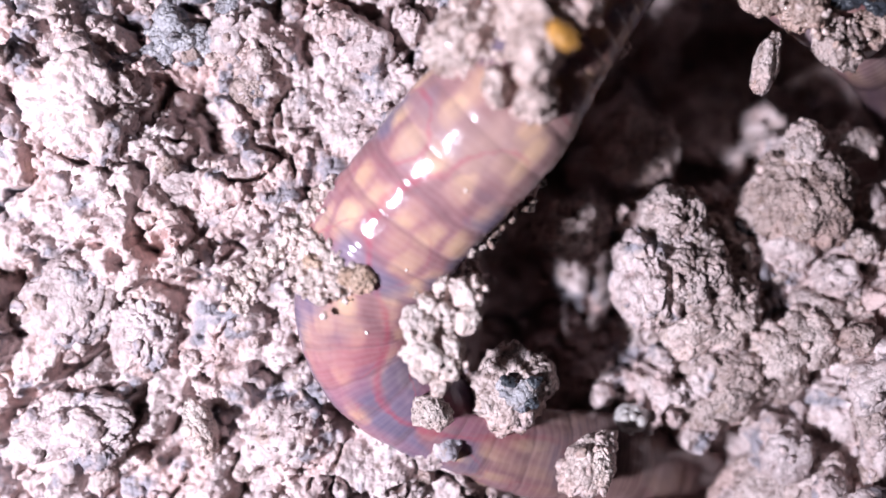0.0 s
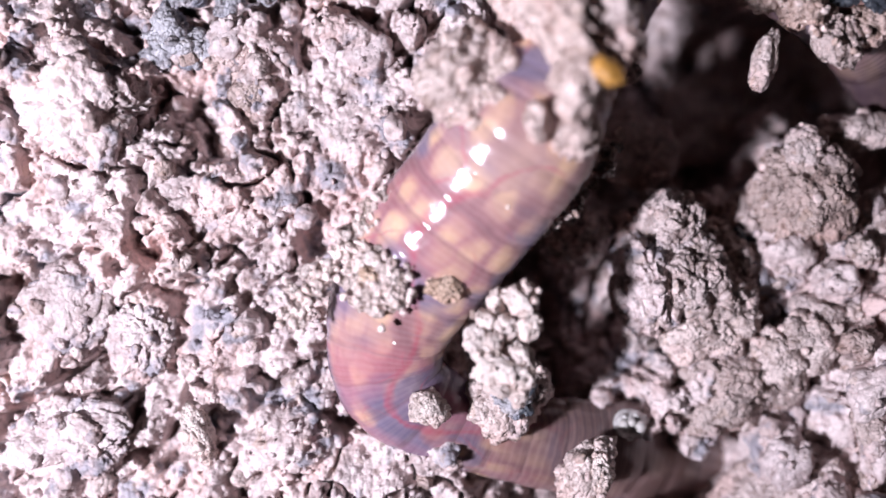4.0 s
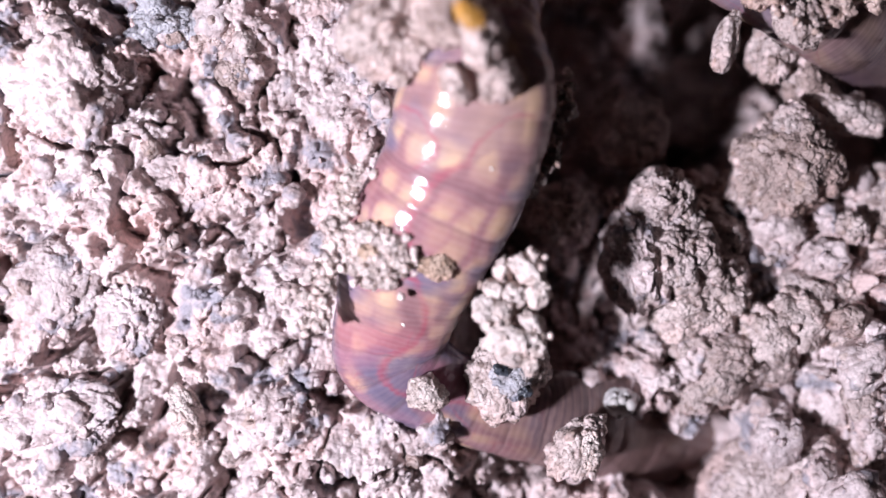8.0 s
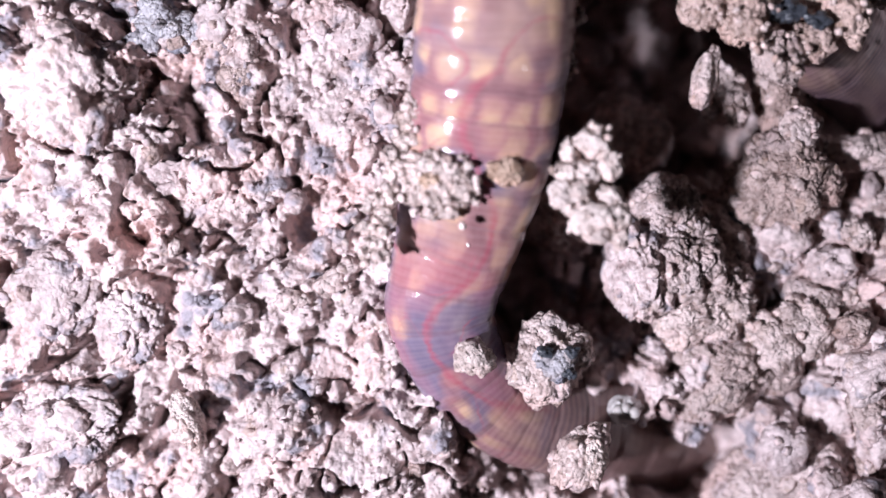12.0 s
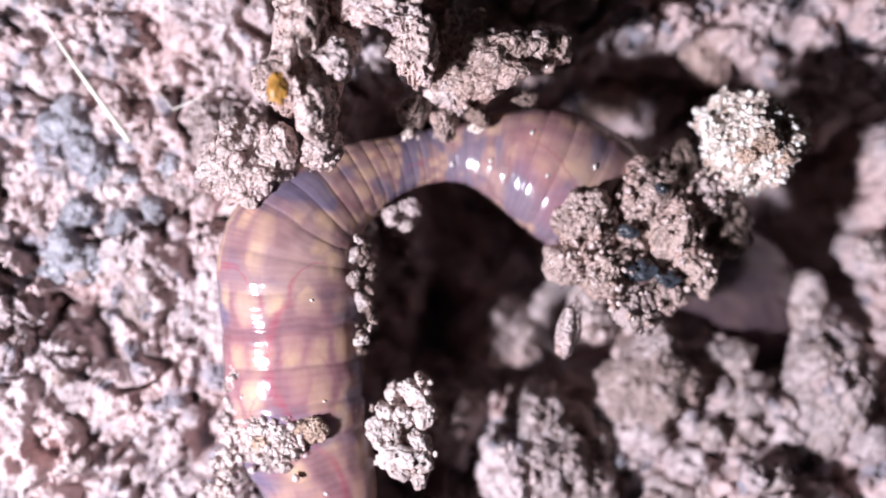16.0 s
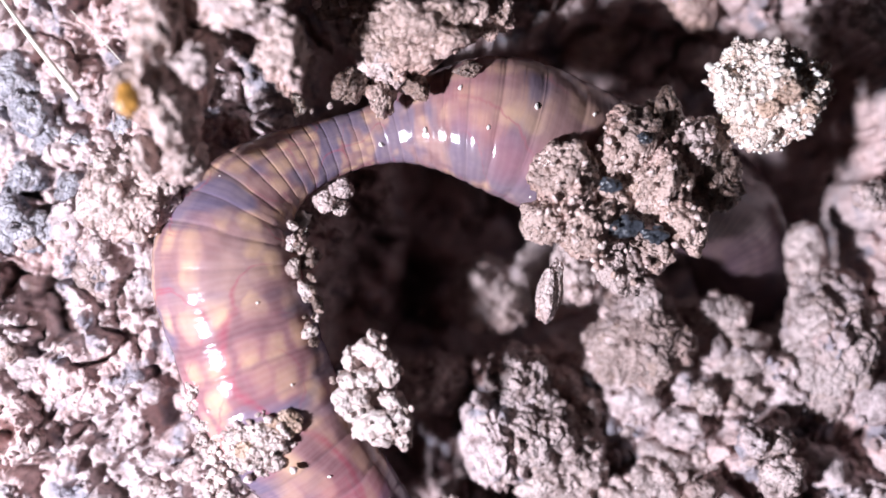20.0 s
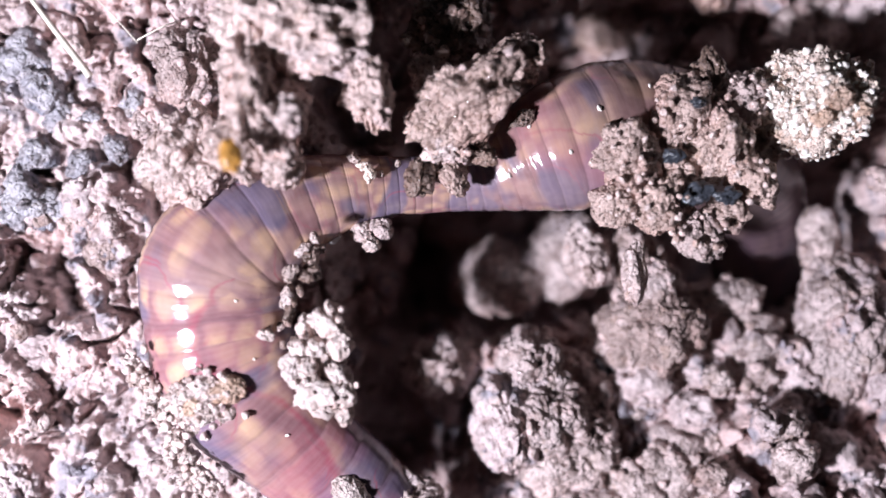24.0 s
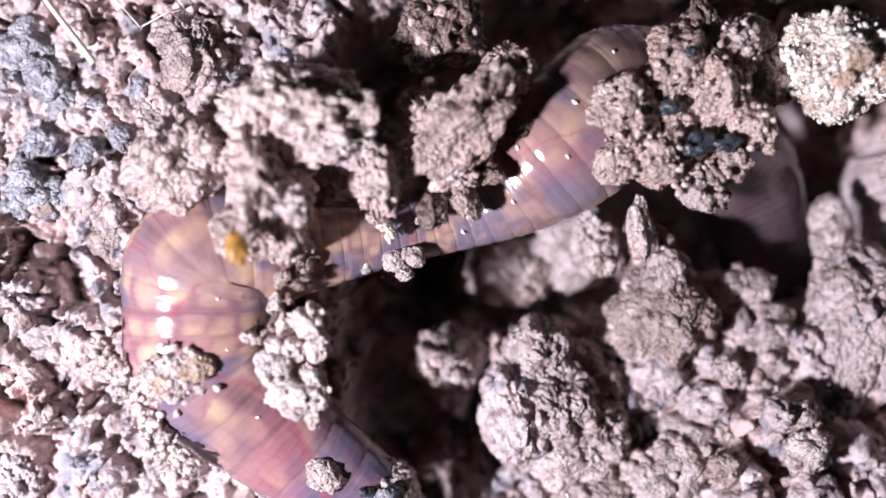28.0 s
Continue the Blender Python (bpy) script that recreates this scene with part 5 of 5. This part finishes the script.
    follow(ARCH_CLOD, (
        (0, (8.4, 15.87, 5), 0), (5, (7.79, 15.35, 5), 0), (8, (4.9, 15.9, 5), 0), (11, (4.97, 16.88, 5), 0), (13.5, (4, 17.62, 5), 0), (14, (4.72, 17.06, 3.8), 0),
        (15, (5.38, 18, 3.8), 0), (16, (7.71, 18.55, 3.8), 0), (17, (7.52, 18.14, 3.8), 0), (18, (5.72, 18.03, 3.8), 0), (18.5, (4.71, 17.73, 3.8), 0), (19, (4.79, 17.95, 3.8), 0),
        (20, (6.37, 17.38, 3.8), 0), (21, (7.55, 17.07, 3.8), 0), (22, (9.15, 15.98, 3.8), 8), (24.5, (7.41, 13.46, 3.8), 26), (25, (7.54, 13.49, 3.8), 30), (26.5, (8.48, 12.57, 3.8), 34),
        (28, (7.03, 12.18, 3.8), 34)))
    follow(DARK_CLOD, (
        (0, (10.63, 19.47, 2), 0), (8, (7.37, 18.56, 2), 0), (13.5, (6.13, 20.35, 2), 0), (14, (1.5, 20.05, 0.6), 0), (15, (2.14, 20.91, 0.6), 0), (16, (4.49, 21.43, 0.6), 0),
        (17, (4.3, 21, 0.6), 0), (18, (2.42, 20.91, 0.6), 0), (18.5, (1.39, 20.62, 0.6), 0), (19, (1.45, 20.85, 0.6), 0), (20, (3.09, 20.28, 0.6), 0), (21, (4.29, 19.98, 0.6), 0),
        (22, (5.95, 18.85, 0.6), 0), (24.5, (6.45, 17.15, 0.6), 20), (26.5, (6.75, 16.96, 0.6), 20), (28, (5.61, 16.67, 0.6), 20)))
    follow(SHOULDER, (
        (0, (15.92, 12.48, 3), 0), (2.5, (15.86, 12.67, 3), 0), (4.5, (15.86, 12.87, 3), 0), (5, (15.71, 12.92, 3), 0), (6.5, (15.05, 13.19, 3), 0), (8, (14.78, 12.54, 3), 0),
        (9.5, (14.23, 11.95, 3), 0), (11, (13.75, 11.71, 3), 0), (11.5, (13.7, 11.53, 3), 0), (13.5, (13.63, 10.7, 3), 0), (14, (13.54, 10.66, 3), 0), (15, (13.17, 10.51, 3), 0),
        (16, (14.14, 10.48, 3), 0), (17, (14.39, 10.5, 3), 0), (18, (13.48, 11.33, 3), 0), (18.5, (13.35, 11.61, 3), 0), (19, (13.94, 11.54, 3), 0), (19.5, (14.07, 10.97, 3), 0),
        (20, (14.1, 10.24, 3), 0), (21, (16.28, 9.97, 3), 8), (22, (16.11, 10.14, 3), 10), (24.5, (16.26, 10.67, 3), 12), (25, (16.16, 10.51, 3), 12), (26.5, (16.2, 11.71, 3), 14),
        (28, (15.73, 12.13, 3), 16)))
    follow(CRUST, (
        (0, (-6.04, 0.4, 4.55), -25), (2.5, (-5.99, 0.08, 4.55), -25), (4.5, (-2.99, 0.13, 5.05), -22), (5, (-2.85, -0.06, 5.05), -22), (6.5, (-3.56, -0.52, 5.05), -8), (8, (-3.24, 0.02, 5.05), 0),
        (9.5, (-2.16, -0.18, 5.05), 0), (10.5, (-2.18, 0.87, 5.05), 0), (11, (-1.42, 2.99, 5.05), 0), (11.5, (-0.91, 3.3, 5.05), 0), (13.5, (-1.35, 2.02, 4.97), 0), (14, (-1.86, 1.85, 4.77), 0),
        (14.5, (-2.52, 1.81, 4.5), 0), (15, (-2.76, 2.3, 4.5), 0), (16, (-3.01, 1.8, 4.5), 8), (17, (-1.61, 1.13, 4.5), 20), (18, (-1.93, 0.6, 4.5), 25.3), (18.5, (-2.06, 0.47, 4.5), 28),
        (19, (-2.12, 0.22, 4.5), 28), (19.5, (-2.02, 0.25, 4.5), 28), (20, (-2.2, 0.27, 4.5), 28), (21, (-2.03, 0.27, 4.5), 28), (22, (-2.09, 0.2, 4.5), 24), (24.5, (-5.19, 1.24, 4.6), 45),
        (26.5, (-5.4, 1.11, 4.6), 45), (28, (-6.2, 1.65, 4.6), 48)))
    follow(PEBBLE, (
        (0, (-4.04, -0.5, 4.91), 0), (2.5, (-3.76, -0.69, 4.91), 0), (4.5, (0.17, -0.63, 4.91), 0), (5, (0.21, -0.84, 4.91), 0), (6.5, (-0.41, -1.75, 4.91), 0), (8, (-0.31, -0.7, 4.91), 0),
        (9.5, (0.98, -0.74, 4.91), 0), (10.5, (1.28, 0.54, 4.91), 0), (11, (1.81, 2.98, 4.91), 0), (11.5, (2.31, 3.46, 4.91), 0), (13.5, (1.77, 2.64, 4.83), 0), (14, (1.03, 2.5, 4.87), 0),
        (15, (-0.13, 2.6, 4.6), 0), (16, (-0.46, 2.27, 4.6), 0), (17, (1.12, 1.34, 4.45), 10), (18, (0.32, 1.14, 4.8), 16.7), (18.5, (0.01, 1.03, 4.8), 20), (19, (0.18, 1.25, 4.8), 20),
        (19.5, (0.19, 1.25, 4.8), 20), (20, (-0.22, 1.23, 4.45), 20), (21, (0.12, 1.15, 4.45), 20), (22, (0.24, 1.15, 4.45), 15), (24.5, (-3.43, 1.92, 4.75), 30), (26.5, (-3.58, 1.79, 4.75), 30),
        (28, (-4.51, 2.32, 4.75), 35)))
    follow(CORNER, (
        (0, (0.86, 8.8, 6.1), 0), (5, (0.29, 7.63, 6.1), 0), (6.5, (-1.63, 8.14, 6.1), 0), (8, (-1.86, 8.45, 6.1), 0), (9.5, (-1.03, 9.22, 6.1), 0), (11, (-1.52, 12.75, 6.1), 0),
        (13.5, (-1.25, 12.81, 5.46), 0), (14, (-1.43, 12.75, 4.28), 0), (15, (-3.57, 13.49, 3.8), 0), (16, (-3.27, 14.3, 3.8), 0), (17, (-4.24, 12.72, 3.8), 0), (18, (-5.39, 11.75, 3.8), 4),
        (18.5, (-6.43, 11.44, 3.8), 8), (19, (-6.02, 10.97, 3.8), 4), (20, (-6.43, 11.14, 3.8), 8), (21, (-4.78, 11.26, 3.8), 4), (22, (-3.04, 12.19, 3.8), 0), (22.5, (-2.92, 12.29, 3.8), 4),
        (24.5, (-4.97, 11.2, 3.8), 0), (25, (-5.33, 11.04, 3.8), 0), (26.5, (-5.17, 11.41, 3.8), 0), (28, (-5.19, 10.78, 3.8), 0)))
    follow(ROUND, (
        (0, (16.01, 3.14, -2.2), 0), (2.5, (16.04, 3.62, -2.2), 0), (5, (16.25, 3.62, -2.2), 8), (6, (15.87, 3.7, -2.2), 14), (7, (15.2, 4.43, -2), 24), (8, (15.76, 3.92, -2), 32), (9.5, (15.8, 3.67, -2.1), 36),
        (11, (15.27, 3.3, -2.2), 42), (14, (15.66, 3.61, -2.2), 46), (28, (15.66, 3.61, -2.2), 46)))
    follow(WEDGE, (
        (0, (16.16, 10.06, -15.5), -30), (5, (16.42, 10.16, -15.5), -30), (6, (16.18, 10.01, -12), -25), (7, (15.75, 9.72, -5), -10), (8, (15.25, 9.07, -2.6), 0), (9, (14.2, 8.67, -2.6), 5),
        (9.5, (13.76, 8.15, -2.6), 8), (11, (13.03, 7.43, -2.6), 15), (14, (12.83, 6.85, -2.6), 20), (28, (12.83, 6.85, -2.6), 20)))
    follow(WEDGE_EAST, (
        (0, (19.54, 10.39, -15.5), 20), (5, (19.74, 10.47, -15.5), 20), (6, (19.1, 10.01, -12), 22), (7, (17.8, 9.18, -5), 25), (8, (16.92, 7.68, -3), 30), (9, (16.04, 8.15, -2.6), 25),
        (9.5, (15.94, 8.28, -2.6), 22), (11, (15.42, 8.01, -2.6), 15), (14, (15.16, 6.47, -2.6), 10), (28, (15.16, 6.47, -2.6), 10)))
    follow(DEEP, (
        (0, (14.26, 7.51, -13.5), 0), (8, (14.26, 7.51, -13.5), 0), (11.5, (14.08, 7.51, -12), 5), (14, (12.51, 6.73, -7.5), 20), (17, (12.51, 6.73, -6), 25), (28, (12.51, 6.73, -6), 25)))
    follow(HEM, (
        (0, (17.88, 5.63, -3), 0), (5, (18.77, 6.6, -2.6), 0), (6, (18.4, 7.12, -2.4), 0), (7, (16.95, 9.27, -2.2), -15), (8, (18.5, 6.27, -2.2), -20), (9.5, (18.75, 5.25, -2.4), -10), (11, (18.95, 4.89, -2.6), 0),
        (14, (19.14, 4.74, -3), 0), (28, (19.14, 4.74, -3), 0)))
    follow(CASTS, (
        (0, (-0.54, -2.58, 4.5), -18), (2.5, (-0.36, -2.72, 4.5), -18), (4.5, (2.95, -2.84, 4.5), 0), (5, (3.21, -2.91, 4.5), 0), (6.5, (3.03, -3.09, 4.5), 0), (8, (3, -2.49, 4.5), 0),
        (9.5, (3.87, -2.36, 4.5), 6), (10.5, (4.4, -0.82, 4.5), 10), (11, (5.51, 1.91, 4.5), 14), (11.5, (5.9, 2.78, 4.5), 14), (13.5, (5.77, 2.61, 4.38), 8), (14, (5.01, 2.64, 4.29), 5),
        (14.5, (4.89, 2.62, 4.2), 5), (15, (3.98, 2.71, 4.2), 0), (16, (3.78, 2.21, 4.2), 0), (17, (5.22, 2.44, 4.2), 20), (18, (4.24, 2.3, 4.2), 20), (18.5, (3.94, 2.31, 4.2), 20),
        (19, (4.01, 2.42, 4.2), 18.3), (19.5, (3.87, 2.37, 4.2), 16.7), (20, (3.62, 2.39, 4.2), 15), (21, (3.89, 2.35, 4.2), 18), (22, (4.16, 2.61, 4.2), 18), (24.5, (0.53, 2.79, 4.2), 5),
        (26.5, (0.38, 2.77, 4.2), 5), (28, (-0.35, 2.37, 4.2), 0)))
    follow(CROOK, (
        (0, (6.2, 10.18, 1), -50), (5, (6.73, 9.22, 1), -50), (8, (3.09, 12.29, 1), -20), (11, (5.77, 13.83, 2), -20), (13.5, (4.26, 13.69, 2), 0), (14, (4.1, 12.16, 2), 10),
        (15, (3.27, 12.05, 2), 5), (16, (3, 11.83, 2), 5), (17, (3.42, 10.93, 2), 20), (18, (1.86, 10.78, 2), 16.7), (18.5, (1.14, 10.71, 2), 15), (19, (1.02, 10.83, 2), 15),
        (19.5, (1.34, 10.7, 2), 15), (20, (1.43, 10.51, 2), 15), (21, (1.94, 10.46, 2), 0), (22, (3.32, 10.39, 2), 0), (24.5, (2.27, 7.81, 2), -15), (26.5, (3.76, 7.11, 2), -15),
        (28, (3.39, 6.54, 2), -10)))
    follow(EDGE, (
        (0, (2, 2.06, 4.1), -42), (2.5, (2.18, 2.56, 4.1), -42), (4.5, (6.07, 3.76, 4.1), -35), (5, (6.12, 3.34, 4.1), -35), (6.5, (4.9, 4.68, 4.1), -20), (8, (4.65, 4.75, 4.1), -15),
        (9.5, (5.74, 5.93, 4.1), -15), (10.5, (5.11, 6.76, 4.1), -15), (11, (5.19, 8.7, 4.1), -10), (11.5, (5.07, 8.99, 4.1), -8), (13.5, (3.94, 7.82, 3.74), 0), (14, (3.01, 8.66, 4.57), 0),
        (15, (2.13, 8.59, 4.3), 0), (16, (1.98, 8.29, 4.3), 2), (17, (2.62, 7.1, 4.3), 8), (18, (1.85, 7.25, 4.3), 9.3), (18.5, (1.25, 7.25, 4.3), 10), (19, (1.32, 7.38, 4.3), 9.3),
        (19.5, (1.25, 7.29, 4.3), 8.7), (20, (0.95, 7.09, 4.3), 8), (21, (1.26, 7.09, 4.3), 8), (22, (1.53, 7.22, 4.3), 5), (24.5, (-0.44, 5.53, 4.3), -30), (26.5, (-0.54, 5.38, 4.3), -30),
        (28, (-0.96, 5.06, 4.3), -35)))
    follow(SLATE_CLOD, (
        (0, (2.47, -5.45, 0.5), 0), (2.5, (2.56, -5.57, 0.5), 0), (4.5, (2.24, -5.5, 0.5), 0), (5, (2.48, -6, 0.5), 0), (8, (2.7, -5.67, 0.5), 0), (9.5, (3.19, -5.78, 0.5), 0),
        (10.5, (3.55, -5.6, 0.5), 0), (11, (4.13, -4.49, 0.5), 0), (11.5, (4.37, -4.5, 0.5), 0), (13.5, (4.49, -4.9, 0.5), 0), (14, (4.63, -4.67, 0.5), 0), (15, (3.94, -4.61, 0.5), 0),
        (17, (6.64, -5.28, 0.5), 0), (20, (6.59, -4.87, 0.5), 0), (22, (5.94, -4.94, 0.5), 0), (24.5, (3.35, -4.18, 0.5), 0), (28, (2.27, -3.92, 0.5), 0)))
    follow(COIL, (
        (0, (-1, -6.22, 2.3), 0), (2.5, (-0.92, -6.21, 2.3), 0), (4.5, (-1.08, -5.74, 2.3), 0), (5, (-0.9, -6.05, 2.3), 0), (8, (-0.65, -6.13, 2.3), 0), (9.5, (-0.03, -6.3, 2.3), 0), (10.5, (0.21, -5.88, 2.3), 0),
        (11, (0.96, -4.68, 2.3), 0), (11.5, (1.18, -4.22, 2.3), 0), (13.5, (1.32, -4.74, 2.3), 0), (14, (1.1, -4.67, 2.3), 0), (15, (0.02, -4.52, 2.3), 0), (17, (3.01, -4.74, 2.3), 0),
        (20, (3.81, -3.36, 2.3), 0), (22, (4.03, -3.73, 2.3), 0), (24.5, (1.22, -2.77, 2.3), 0), (28, (0.37, -2.54, 2.3), 0)))
    follow(WHITE, (
        (0, (19.9, 15.73, 2.5), 0), (8, (20.17, 15.28, 2.5), 0), (13.5, (19.3, 14.51, 2.5), 0), (14, (19.11, 14.67, 2.5), 0), (15, (18.92, 14.99, 2.5), 0), (16, (19.81, 15.13, 2.5), 0),
        (17, (20.04, 15.79, 2.5), 0), (18.5, (18.96, 16.67, 2.5), 0), (19, (19.51, 16.96, 2.5), 0), (20, (21.11, 14.54, 2.5), 4), (21, (22.47, 13.7, 2.5), 10), (22, (22.07, 13.87, 2.5), 12), (24.5, (22.62, 13.33, 2.5), 14),
        (26.5, (22.91, 13.87, 2.5), 16), (28, (22.85, 14.38, 2.5), 16)))


motions()
